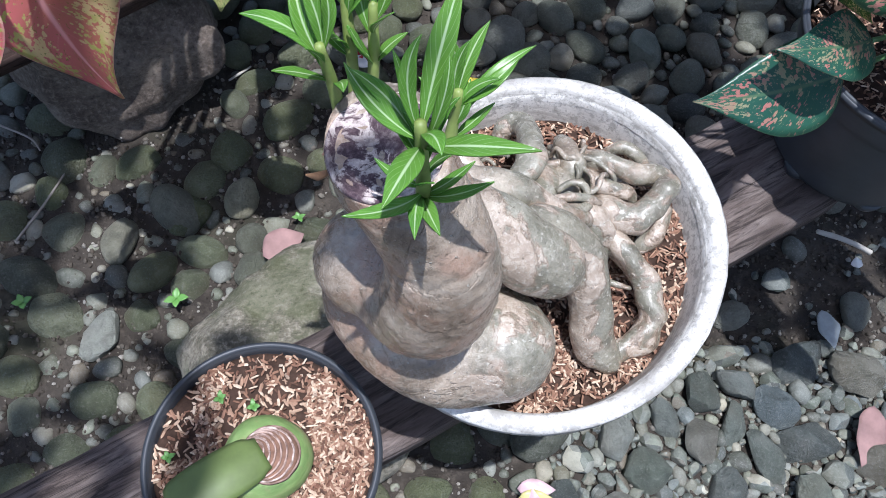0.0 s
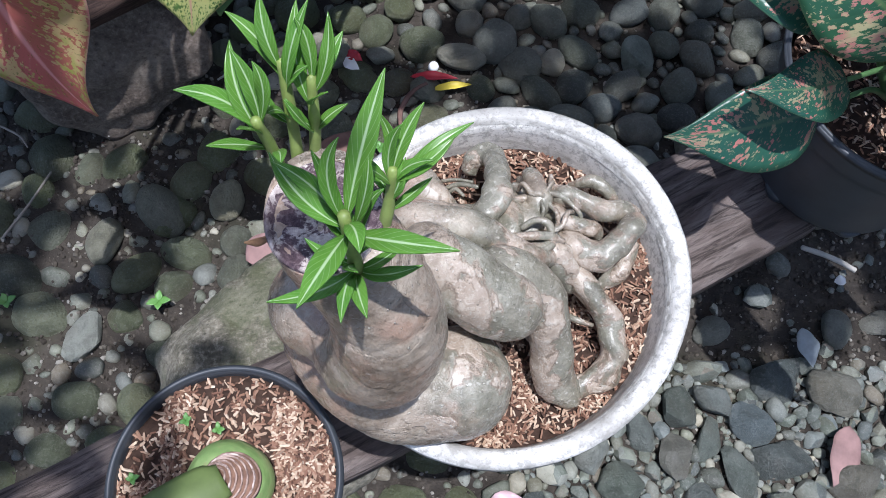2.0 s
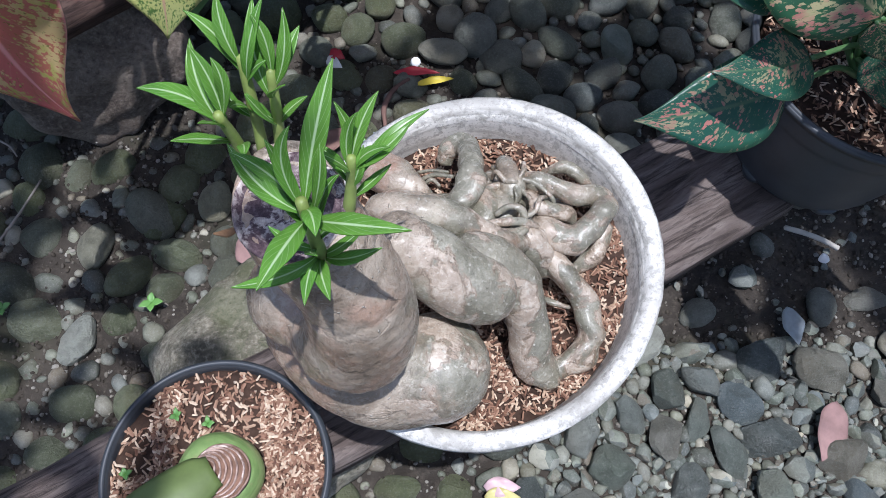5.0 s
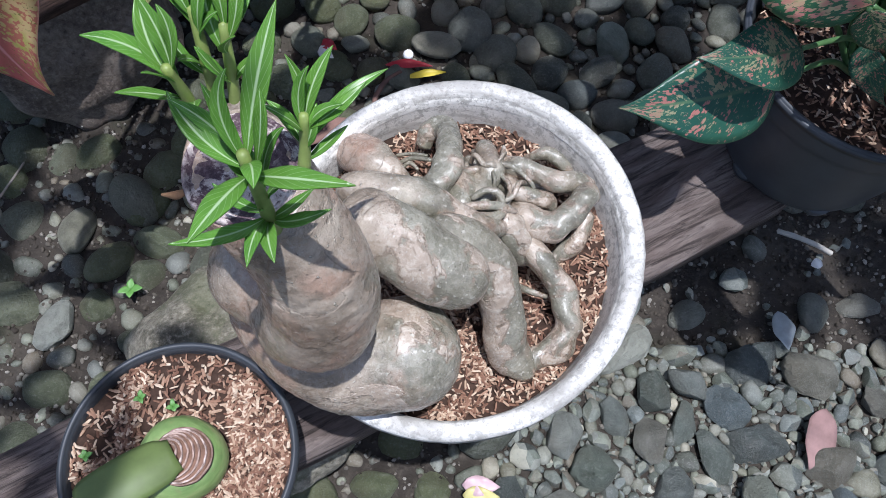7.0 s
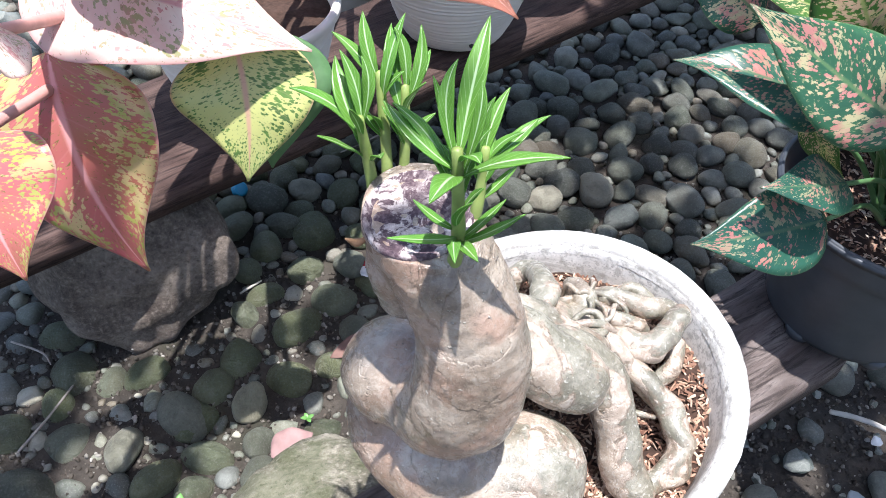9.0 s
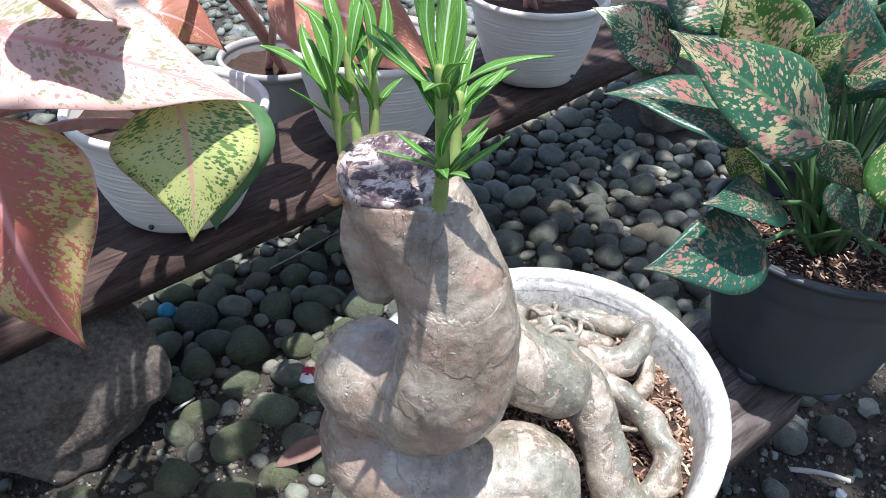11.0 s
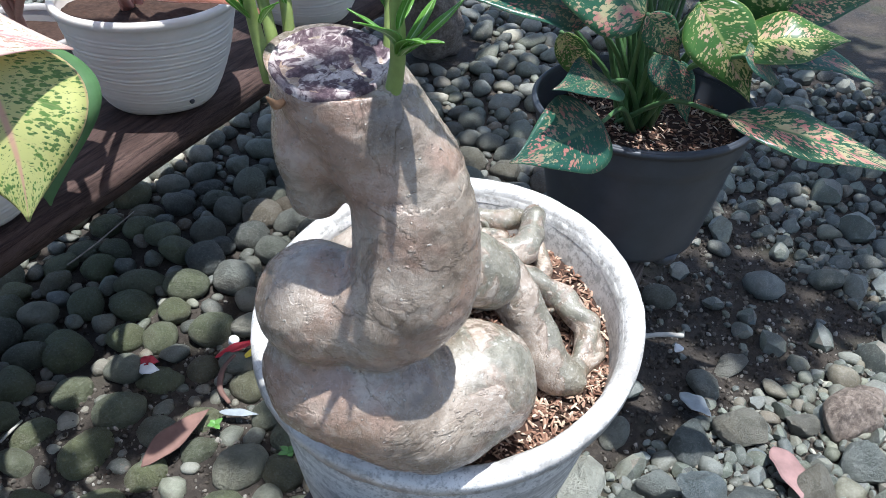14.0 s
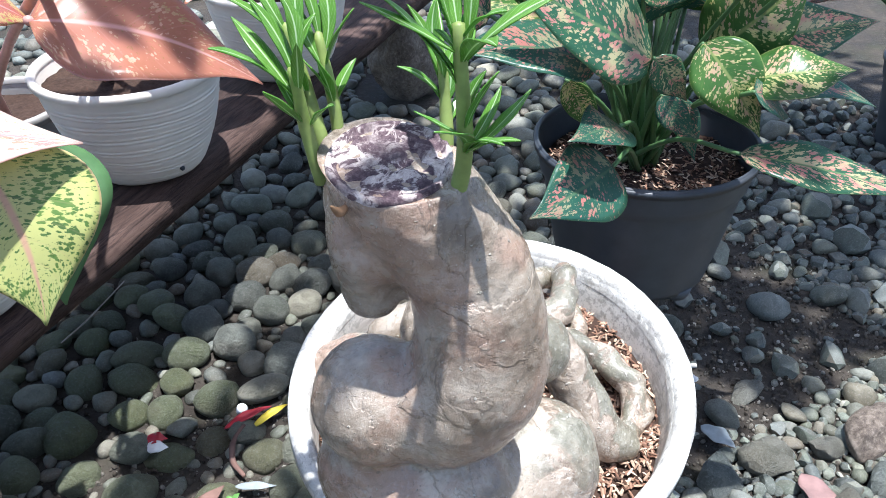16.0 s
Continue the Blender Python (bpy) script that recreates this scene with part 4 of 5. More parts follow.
SHOOTS = [
    ([(0.015, 0.214, 0.755, 0.0046), (0.016, 0.209, 0.785, 0.0038), (0.013, 0.210, 0.842, 0.0028)], [
        ((0.013, 0.214, 0.838), (0.029, 0.256, 0.888), 0.0130), ((0.014, 0.210, 0.840), (0.064, 0.191, 0.853), 0.0125), ((0.011, 0.213, 0.838), (-0.021, 0.234, 0.852), 0.0105),
        ((0.010, 0.211, 0.840), (-0.018, 0.226, 0.858), 0.0105), ((0.011, 0.207, 0.838), (-0.002, 0.163, 0.850), 0.0135), ((0.014, 0.207, 0.840), (0.022, 0.188, 0.852), 0.0100),
        ((0.018, 0.204, 0.797), (0.049, 0.203, 0.806), 0.0090), ((0.016, 0.203, 0.795), (-0.021, 0.178, 0.814), 0.0100), ((0.017, 0.200, 0.795), (0.012, 0.174, 0.800), 0.0085),
        ((0.019, 0.200, 0.793), (0.024, 0.178, 0.797), 0.0095), ((0.014, 0.205, 0.797), (-0.008, 0.214, 0.806), 0.0070), ((0.020, 0.206, 0.800), (0.040, 0.214, 0.806), 0.0075),
        ((0.016, 0.208, 0.812), (0.030, 0.222, 0.846), 0.0075), ((0.014, 0.209, 0.815), (-0.004, 0.222, 0.842), 0.0075), ((0.015, 0.207, 0.808), (0.020, 0.190, 0.826), 0.0065), ((0.013, 0.213, 0.842), (0.012, 0.224, 0.884), 0.0085), ((0.014, 0.211, 0.842), (0.024, 0.222, 0.874), 0.0075), ((0.012, 0.210, 0.842), (0.001, 0.222, 0.876), 0.0075)]),
    ([(0.026, 0.240, 0.750, 0.0046), (0.030, 0.246, 0.785, 0.0042), (0.032, 0.252, 0.822, 0.0030)], [
        ((0.032, 0.252, 0.815), (0.062, 0.268, 0.832), 0.0080), ((0.032, 0.254, 0.812), (0.072, 0.282, 0.822), 0.0075), ((0.032, 0.255, 0.820), (0.046, 0.278, 0.850), 0.0085),
        ((0.030, 0.253, 0.820), (0.024, 0.270, 0.852), 0.0080), ((0.033, 0.250, 0.818), (0.052, 0.252, 0.836), 0.0070), ((0.030, 0.249, 0.800), (0.012, 0.262, 0.818), 0.0070),
        ((0.031, 0.250, 0.795), (0.052, 0.258, 0.800), 0.0060), ((0.031, 0.253, 0.822), (0.036, 0.262, 0.856), 0.0070)]),
    ([(-0.030, 0.272, 0.745, 0.0048), (-0.034, 0.276, 0.785, 0.0045), (-0.038, 0.274, 0.826, 0.0034)], [
        ((-0.038, 0.275, 0.812), (-0.075, 0.278, 0.848), 0.0120), ((-0.038, 0.276, 0.824), (-0.052, 0.308, 0.850), 0.0105), ((-0.037, 0.275, 0.826), (-0.048, 0.294, 0.866), 0.0090),
        ((-0.037, 0.273, 0.824), (-0.012, 0.262, 0.846), 0.0085), ((-0.038, 0.272, 0.815), (-0.060, 0.258, 0.826), 0.0080), ((-0.036, 0.274, 0.800), (-0.026, 0.258, 0.806), 0.0075),
        ((-0.037, 0.276, 0.826), (-0.036, 0.286, 0.868), 0.0075)]),
    ([(-0.014, 0.278, 0.745, 0.0048), (-0.012, 0.288, 0.790, 0.0042), (-0.012, 0.299, 0.832, 0.0032)], [
        ((-0.012, 0.299, 0.825), (0.003, 0.320, 0.846), 0.0090), ((-0.012, 0.300, 0.828), (-0.020, 0.328, 0.862), 0.0095), ((-0.012, 0.300, 0.830), (-0.003, 0.316, 0.870), 0.0080),
        ((-0.011, 0.298, 0.824), (0.020, 0.312, 0.842), 0.0085), ((-0.012, 0.297, 0.815), (-0.024, 0.284, 0.832), 0.0080), ((-0.011, 0.296, 0.805), (0.006, 0.294, 0.812), 0.0070),
        ((-0.013, 0.299, 0.832), (-0.018, 0.310, 0.872), 0.0075)]),
    ([(-0.022, 0.276, 0.745, 0.0046), (-0.024, 0.290, 0.795, 0.0042), (-0.027, 0.303, 0.840, 0.0032)], [
        ((-0.027, 0.303, 0.838), (-0.036, 0.322, 0.876), 0.0085), ((-0.026, 0.303, 0.838), (-0.012, 0.318, 0.878), 0.0080), ((-0.027, 0.303, 0.836), (-0.054, 0.318, 0.862), 0.0090),
        ((-0.026, 0.301, 0.830), (-0.010, 0.292, 0.850), 0.0080), ((-0.026, 0.300, 0.820), (-0.044, 0.300, 0.836), 0.0065)]),
]
for si, (stem, leaves) in enumerate(SHOOTS):
    if si:                                               # the other shoots are younger and shorter
        stem = [(x, y, 0.766 + (z - 0.766) * 0.78, r * 0.8) for x, y, z, r in stem]
        leaves = [((a[0], a[1], 0.766 + (a[2] - 0.766) * 0.78), (t[0], t[1], 0.766 + (t[2] - 0.766) * 0.78), w) for a, t, w in leaves]
        leaves = [q for li, q in enumerate(leaves) if si == 1 or li % 4 != 3]

    def on_stem(z):
        for p, q in zip(stem, stem[1:]):
            if z <= q[2] or q is stem[-1]:
                f = min(1.0, max(0.0, (z - p[2]) / (q[2] - p[2])))
                return Vector(p[:3]).lerp(Vector(q[:3]), f)

    low, high = stem[0][2] + 0.022, stem[-1][2]
    leaves = [(tuple(on_stem(max(low, b[2] - 0.005 - 0.020 * (li * 0.618 % 1)))), t, w) for li, (b, t, w) in enumerate(leaves)]
    rs = random.Random(60 + si)
    for k in range(2):                                   # small new leaves, close to the stem
        b = on_stem(low + (high - low) * (0.30 + 0.34 * k))
        a, rise = 2.4 * k + si, rs.uniform(0.016, 0.034)
        t = b + Vector((math.cos(a) * rise * 0.55, math.sin(a) * rise * 0.55, rise))
        leaves.append((tuple(b), tuple(t), rs.uniform(0.0055, 0.0085)))
    bm = bmesh.new()
    tube(bm, stem, 12, 0.12, 6)
    st = part("shoot", bm, STEM, rose, "fresh green upright shoot")
    for li, (b, t, w) in enumerate(leaves):
        d = (Vector(t) - Vector(b))
        nrm = Vector((0, 0, 1)) - d.normalized() * d.normalized().z
        if nrm.length < 0.45:
            nrm = Vector((stem[-1][0] - t[0], stem[-1][1] - t[1] - 0.01, 0.4))
        bl = leaf_blade(b, t, w * (1.0 if si else 0.92), nrm, arch=(0.07 + 0.06 * math.sin(li * 1.7)) * d.length, fold=0.22, belly=0.56, curl=0.05, wave=0.06, nu=16, nv=6, seed=li + 10 * si, bend=0.22 * math.sin(li * 2.4 + si))
        part("leaf", bl, NARROW, st)
# a withered bud at the side of the cut
bm = bmesh.new()
tube(bm, [(-0.034, 0.236, 0.755, 0.0015), (-0.040, 0.233, 0.755, 0.0028), (-0.043, 0.231, 0.758, 0.0022), (-0.046, 0.229, 0.762, 0.0008)], 8, 0.6)
part("dry_bud", bm, mat_plain("dry_bud", (0.30, 0.17, 0.09), 0.8, 0.4, 200), rose, "small withered brown bud")

# ---- the cut bulb in the small black pot ----
BU = (-0.110, 0.150)
bulb = thing("bulb_plant", (*BU, 0.388), "green bulb with a scarred cut top and a broad stub leaf", "plant")


def mat_bulb():
    m = Mat("bulb_skin", 0.42, 0, 0.5)
    n, n2 = m.noise(30, 6, 0.6, m.coords("Object", (1, 1, 4))), m.noise(160, 4)
    c = m.ramp(n, (0.32, (0.105, 0.175, 0.052)), (0.52, (0.185, 0.275, 0.090)), (0.7, (0.275, 0.340, 0.140)))
    m.color(m.mix(m.ramp(n2, (0.56, 0.0), (0.7, 0.5)), c, (0.22, 0.20, 0.09)))
    m.bump(n2, 0.3, 0.001)
    return m.m


bm = bmesh.new()
lathe(bm, [(0, 0.384), (0.031, 0.384), (0.038, 0.395), (0.0395, 0.406), (0.036, 0.418), (0.029, 0.4255), (0.018, 0.428), (0, 0.4285)], BU, 48)
for v in bm.verts:
    v.co.xy += Vector((v.co.x - BU[0], v.co.y - BU[1])) * 0.10 * noise.noise(Vector((v.co.x * 30, v.co.y * 30, 1.0)))
part("bulb", bm, mat_bulb(), bulb)


def mat_scar():
    m = Mat("leaf_scars", 0.8, 0, 0.2)
    n = m.noise(120, 6, 0.65, m.coords("Object", (1, 1, 6)))
    c = m.ramp(m.random(), (0.0, (0.34, 0.22, 0.17)), (0.5, (0.60, 0.49, 0.44)), (1.0, (0.22, 0.13, 0.095)))
    m.color(m.mix(m.ramp(n, (0.42, 0.0), (0.58, 0.85)), c, (0.13, 0.075, 0.055)))
    m.bump(n, 0.7, 0.0012)
    return m.m


SCAR = mat_scar()
bm = bmesh.new()
lathe(bm, [(0, 0), (0.0245, 0.0), (0.0250, 0.0015), (0.020, 0.0028), (0, 0.0032)], (0, 0), 40)
for v in bm.verts:
    v.co.z += 0.0006 * noise.noise(v.co * 200)
core = part("scar_core", bm, mat_plain("scar_brown", (0.17, 0.10, 0.072), 0.85, 0.45, 160, 0.2, 0.8), bulb, "dark brown dried scar")
core.matrix_basis = Matrix.Translation((BU[0] + 0.006, BU[1] - 0.002, 0.4262))
for k in range(8):                                       # dry scale bases nested round the stub's end
    bm = bmesh.new()
    r = 0.0245 - k * 0.0026
    lathe(bm, [(r - 0.0013, 0), (r - 0.0007, 0.0040 + 0.0005 * k), (r + 0.0005, 0.0036 + 0.0005 * k), (r + 0.0007, 0), (r - 0.0013, 0)], (0, 0), 44)
    for v in bm.verts:
        v.co.y *= 1.0 + 0.05 * k
        v.co.x += 0.0012 * noise.noise(v.co * 90 + Vector((k * 3.0, 0, 0)))
        v.co.z += 0.0012 * noise.noise(v.co * 150 + Vector((0, 0, k)))
    sc = part("scale_scar", bm, SCAR, bulb, "dry striped scale scar")
    sc.matrix_basis = Matrix.Translation((BU[0] + 0.007 - 0.0024 * k, BU[1] - 0.002, 0.4272))
bm = bmesh.new()                                         # the broad stub leaf, blunt at its cut end
ends, rows = (Vector((BU[0] + 0.001, BU[1] - 0.001, 0.4385)), Vector((BU[0] - 0.070, BU[1] - 0.052, 0.447))), []
run = (ends[1] - ends[0]).normalized()
out = run.cross(Vector((0, 0, 1))).normalized()
for a in range(19):
    u = a / 18
    half = 0.0200 * max(0.6 if a == 0 else 0.0, 1 - abs(2 * u - 1) ** 9) ** 0.5 * (1 + 0.10 * math.sin(u * 3.0))
    mid = ends[0].lerp(ends[1], u) + Vector((0, 0, 0.006 * math.sin(u * math.pi)))
    rows.append([bm.verts.new(mid + out * half * (2 * b / 10 - 1) - Vector((0, 0, 0.006 * (2 * b / 10 - 1) ** 2))) for b in range(11)])
for p, q in zip(rows, rows[1:]):
    for b in range(10):
        bm.faces.new((p[b], q[b], q[b + 1], p[b + 1]))
bmesh.ops.recalc_face_normals(bm, faces=bm.faces)
bmesh.ops.solidify(bm, geom=list(bm.faces), thickness=0.004)
part("stub_leaf", bm, mat_plain("olive_leaf", (0.110, 0.150, 0.046), 0.5, 0.35, 30, 0.35), bulb, "broad smooth olive-green stub leaf")

# ---- foliage plants ----
def petiole(root_at, base, r, material, parent, lift=0.03):
    a, b = Vector(root_at), Vector(base)
    mid = (a + b) / 2 + Vector((0, 0, lift))
    bm = bmesh.new()
    tube(bm, [(*a, r * 1.25), (*mid, r), (*b, r * 0.8)], 9, 0.05, 7)
    return part("petiole", bm, material, parent)


def foliage(name, at, label, leaves, material_stalk, crown, stalk=0.0042):
    plant = thing(name, at, label, "plant")
    rnd = random.Random(len(leaves) + int(at[0] * 1000))
    for k, (b, t, w, nrm, arch, material, lab) in enumerate(leaves):
        bl = leaf_blade(b, t, w, nrm, arch, fold=0.16, belly=0.38, curl=0.10, wave=0.06, nu=24, nv=10, seed=k, taper=0.72, bend=rnd.uniform(-0.12, 0.12))
        lf = part("leaf", bl, material, plant, lab)
        root_at = (crown[0] + rnd.uniform(-0.02, 0.02), crown[1] + rnd.uniform(-0.02, 0.02), crown[2])
        petiole(root_at, b, stalk, material_stalk, plant, 0.025)
    return plant


UP = (0, 0, 1)
G, Y = GREEN_PINK, GREEN_CREAM
CR = (0.570, 0.600, 0.432)
GD = GREEN_DARK
LEAVES_A = [
    ((0.430, 0.508, 0.510), (0.270, 0.460, 0.522), 0.084, (-0.32, -0.72, 0.66), 0.014, GD, "deep green leaf with few pink flecks"),
    ((0.432, 0.508, 0.560), (0.322, 0.470, 0.588), 0.058, (0.0, -0.45, 0.88), 0.012, GD, ""),
    ((0.456, 0.495, 0.634), (0.288, 0.541, 0.738), 0.090, (-0.40, -0.62, 0.68), 0.014, G, "large green leaf splashed with pink and cream"),
    ((0.398, 0.520, 0.634), (0.244, 0.567, 0.664), 0.080, (0.0, -0.38, 0.92), 0.014, GD, "dark green leaf with pale bluish sheen"),
    ((0.356, 0.646, 0.660), (0.262, 0.679, 0.715), 0.074, (-0.3, -0.5, 0.8), 0.012, G, ""),
    ((0.406, 0.633, 0.702), (0.326, 0.715, 0.755), 0.080, (-0.3, -0.6, 0.75), 0.010, G, ""),
    ((0.396, 0.560, 0.604), (0.468, 0.567, 0.517), 0.032, (-0.6, -0.7, 0.3), 0.008, Y, "narrow hanging yellow-green leaf"),
    ((0.512, 0.478, 0.645), (0.560, 0.420, 0.545), 0.068, (-0.62, -0.62, 0.50), 0.024, Y, "curled cream-yellow leaf with green flecks"),
    ((0.535, 0.440, 0.610), (0.632, 0.372, 0.622), 0.070, (-0.1, -0.4, 0.9), 0.012, Y, "bright green leaf with cream flecks"),
    ((0.520, 0.410, 0.612), (0.600, 0.420, 0.560), 0.046, (-0.2, -0.5, 0.85), 0.010, GD, ""),
    ((0.515, 0.409, 0.543), (0.675, 0.275, 0.495), 0.060, (-0.15, -0.30, 0.95), 0.016, G, "long green leaf reaching past the rim"),
    ((0.573, 0.525, 0.602), (0.633, 0.446, 0.712), 0.094, (-0.55, -0.62, 0.50), 0.012, Y, "broad yellow-green leaf with dark speckles"),
    ((0.446, 0.484, 0.642), (0.515, 0.490, 0.574), 0.036, (-0.6, -0.7, 0.4), 0.010, G, ""),
    ((0.476, 0.492, 0.590), (0.513, 0.464, 0.538), 0.030, (-0.7, -0.6, 0.3), 0.008, GD, ""),
    ((0.512, 0.571, 0.672), (0.549, 0.447, 0.730), 0.060, (-0.5, -0.3, 0.8), 0.010, G, ""),
    ((0.511, 0.583, 0.634), (0.514, 0.600, 0.762), 0.090, (-0.5, -0.8, 0.2), 0.008, GD, ""),
    ((0.454, 0.587, 0.667), (0.490, 0.556, 0.726), 0.044, (-0.6, -0.7, 0.4), 0.006, Y, ""),
    ((0.450, 0.594, 0.670), (0.386, 0.630, 0.770), 0.086, (-0.5, -0.75, 0.4), 0.010, Y, "yellow-green leaf with dark speckles"),
    ((0.560, 0.469, 0.700), (0.500, 0.513, 0.790), 0.062, (-0.6, -0.7, 0.4), 0.010, Y, ""),
    ((0.599, 0.434, 0.715), (0.543, 0.474, 0.795), 0.090, (-0.6, -0.65, 0.5), 0.012, Y, ""),
    ((0.545, 0.600, 0.640), (0.590, 0.560, 0.790), 0.090, (-0.5, -0.8, 0.2), 0.010, G, ""),
    ((0.620, 0.530, 0.600), (0.740, 0.420, 0.640), 0.085, (-0.2, -0.5, 0.85), 0.016, G, ""),
    ((0.640, 0.560, 0.560), (0.790, 0.420, 0.520), 0.085, (0.0, -0.3, 0.95), 0.020, GD, ""),
    ((0.610, 0.600, 0.660), (0.760, 0.520, 0.740), 0.100, (-0.3, -0.6, 0.7), 0.014, G, ""),
    ((0.490, 0.650, 0.610), (0.470, 0.640, 0.700), 0.060, (-0.6, -0.7, 0.3), 0.006, GD, ""),
    ((0.540, 0.520, 0.560), (0.560, 0.500, 0.480), 0.032, (-0.5, -0.8, 0.4), 0.006, GD, ""),
]
rl = random.Random(41)
for k in range(26):
    a = radians(rl.uniform(-20, 150))
    e = radians(rl.uniform(25, 75))
    reach, ln = rl.uniform(0.08, 0.17), rl.uniform(0.15, 0.21)
    d = Vector((math.cos(a) * math.cos(e), math.sin(a) * math.cos(e), math.sin(e)))
    b0 = Vector((CR[0] + 0.02, CR[1] + 0.03, 0.52)) + Vector((d.x, d.y, abs(d.z) * 1.2)) * reach
    t0 = b0 + Vector((d.x, d.y, d.z * 0.35 - 0.1)) * ln
    LEAVES_A.append((tuple(b0), tuple(t0), rl.uniform(0.07, 0.105), (-d.x * 0.5, -d.y * 0.5 - 0.25, 1.0), 0.022, rl.choice((G, GD, G, Y)), ""))
foliage("aglaonema", (*BP, 0.432), "bushy aglaonema with green leaves spotted pink and cream", LEAVES_A, GREEN_STALK, CR, 0.0031)

# a second bush stands on the soil past the plank's end
P4 = (1.80, 0.80)
pot4 = thing("plant_pot", (*P4, 0.0), "black plastic nursery pot standing on the soil", "plant pot")
bm = bmesh.new()
lathe(bm, pot_shell(P4, 0.004, 0.22, 0.135, 0.105, 0.003, 0.003, step=0.004, curve=0.9), P4, 72)
part("shell", bm, BLACK_POT, pot4)
pot_rim(P4, 0.224, 0.135, BLACK_POT, pot4, "thin rolled rim", 0.0005, 0.006, 0.0035)
soil_disc("potting_mix", P4, 0.121, 0.195, "dark potting mix in a black pot on the soil", seed=52)
LEAVES_B = []
for k in range(46):
    a = radians(rl.uniform(110, 300))
    e = radians(rl.uniform(15, 75))
    reach, ln = rl.uniform(0.20, 0.85), rl.uniform(0.18, 0.26)
    d = Vector((math.cos(a) * math.cos(e), math.sin(a) * math.cos(e), math.sin(e)))
    b0 = Vector((P4[0], P4[1], 0.27)) + Vector((d.x * 0.7, d.y * 0.7, abs(d.z) * 1.2)) * reach
    t0 = b0 + Vector((d.x, d.y, d.z * 0.3 - 0.15)) * ln
    LEAVES_B.append((tuple(b0), tuple(t0), rl.uniform(0.07, 0.10), (-d.x * 0.5 - 0.2, -d.y * 0.5 - 0.25, 1.0), 0.022, rl.choice((G, GD, DARK_RED)), ""))
foliage("aglaonema", (*P4, 0.195), "dark aglaonema with green leaves blotched red and pink", LEAVES_B, GREEN_STALK, (*P4, 0.195))

LEAVES_P = [
    # The broad top leaf is pale because sun glare is painted into PALE_PINK.
    ((-0.345, 0.600, 0.735), (-0.098, 0.570, 0.668), 0.165, (0.0, -0.30, 1.0), 0.014, PALE_PINK, "broad pink leaf, its colour paled as if sunlit"),
    ((-0.172, 0.585, 0.672), (-0.168, 0.526, 0.545), 0.122, (0.1, -0.9, 0.55), 0.010, YELLOW_GREEN, "hanging yellow-green leaf with dark flecks"),
    ((-0.150, 0.605, 0.668), (-0.148, 0.556, 0.538), 0.112, (0.2, -1.0, 0.30), 0.010, GREEN_STALK, "plain green leaf hanging behind"),
    ((-0.340, 0.570, 0.665), (-0.279, 0.494, 0.448), 0.168, (-0.15, -0.9, 0.45), 0.020, RED_GREEN, "drooping red leaf with green mottling"),
    ((-0.366, 0.438, 0.665), (-0.322, 0.362, 0.580), 0.125, (-0.1, -0.75, 0.65), 0.014, RED_GREEN, "drooping pink and green leaf"),
    ((-0.266, 0.520, 0.800), (-0.201, 0.622, 0.720), 0.110, (-0.1, -0.5, 0.85), 0.014, PALE_PINK, ""),
    ((-0.244, 0.853, 0.665), (-0.143, 0.855, 0.610), 0.080, (0.1, -0.5, 0.85), 0.014, SALMON, ""),
    ((-0.330, 0.900, 0.700), (-0.480, 0.760, 0.720), 0.110, (-0.2, -0.4, 0.9), 0.016, RED_GREEN, ""),
    ((-0.321, 0.444, 0.760), (-0.305, 0.469, 0.740), 0.090, (-0.1, -0.5, 0.85), 0.010, PALE_PINK, ""),
]
foliage("red_aglaonema", (*WHITE_POTS[0], 0.47), "aglaonema with broad pink, red and yellow-green leaves", LEAVES_P, PINK_STALK, (-0.245, 0.968, 0.468), 0.0065)
LEAVES_Q = [
    ((-0.085, 0.800, 0.700), (0.118, 0.738, 0.606), 0.135, (0.05, -0.5, 0.9), 0.020, SALMON, "broad salmon-red leaf"),
    ((-0.020, 1.020, 0.700), (-0.160, 0.940, 0.720), 0.110, (-0.1, -0.5, 0.85), 0.016, RED_GREEN, ""),
    ((0.080, 1.120, 0.700), (0.200, 1.000, 0.720), 0.120, (0.1, -0.5, 0.85), 0.016, SALMON, ""),
    ((0.060, 1.250, 0.700), (0.040, 1.420, 0.720), 0.120, (0.0, 0.3, 0.95), 0.016, RED_GREEN, ""),
]
foliage("red_aglaonema", (*WHITE_POTS[1], 0.47), "aglaonema with large salmon-red leaves", LEAVES_Q, PINK_STALK, (0.0513, 1.2064, 0.468), 0.0065)
LEAVES_R = [
    ((0.330, 1.330, 0.620), (0.180, 1.200, 0.560), 0.110, (0.0, -0.5, 0.9), 0.016, SALMON, "salmon leaf over the pot's rim"),
    ((0.480, 1.420, 0.680), (0.640, 1.330, 0.680), 0.120, (0.1, -0.5, 0.85), 0.016, RED_GREEN, ""),
    ((0.420, 1.520, 0.700), (0.400, 1.690, 0.720), 0.120, (0.0, 0.3, 0.95), 0.016, SALMON, ""),
]
foliage("red_aglaonema", (*WHITE_POTS[2], 0.47), "aglaonema with pale salmon leaves", LEAVES_R, PINK_STALK, (0.42, 1.445, 0.468), 0.0065)


# ---- an unseen tree, added overhead to shade the pebble bed ----
def shade_at(x, y, h):
    """Where a leaf at height h must hang to shade the ground point (x, y)."""
    return Vector((x, y, 0)) + SUN_DIR * (h / SUN_DIR.z)


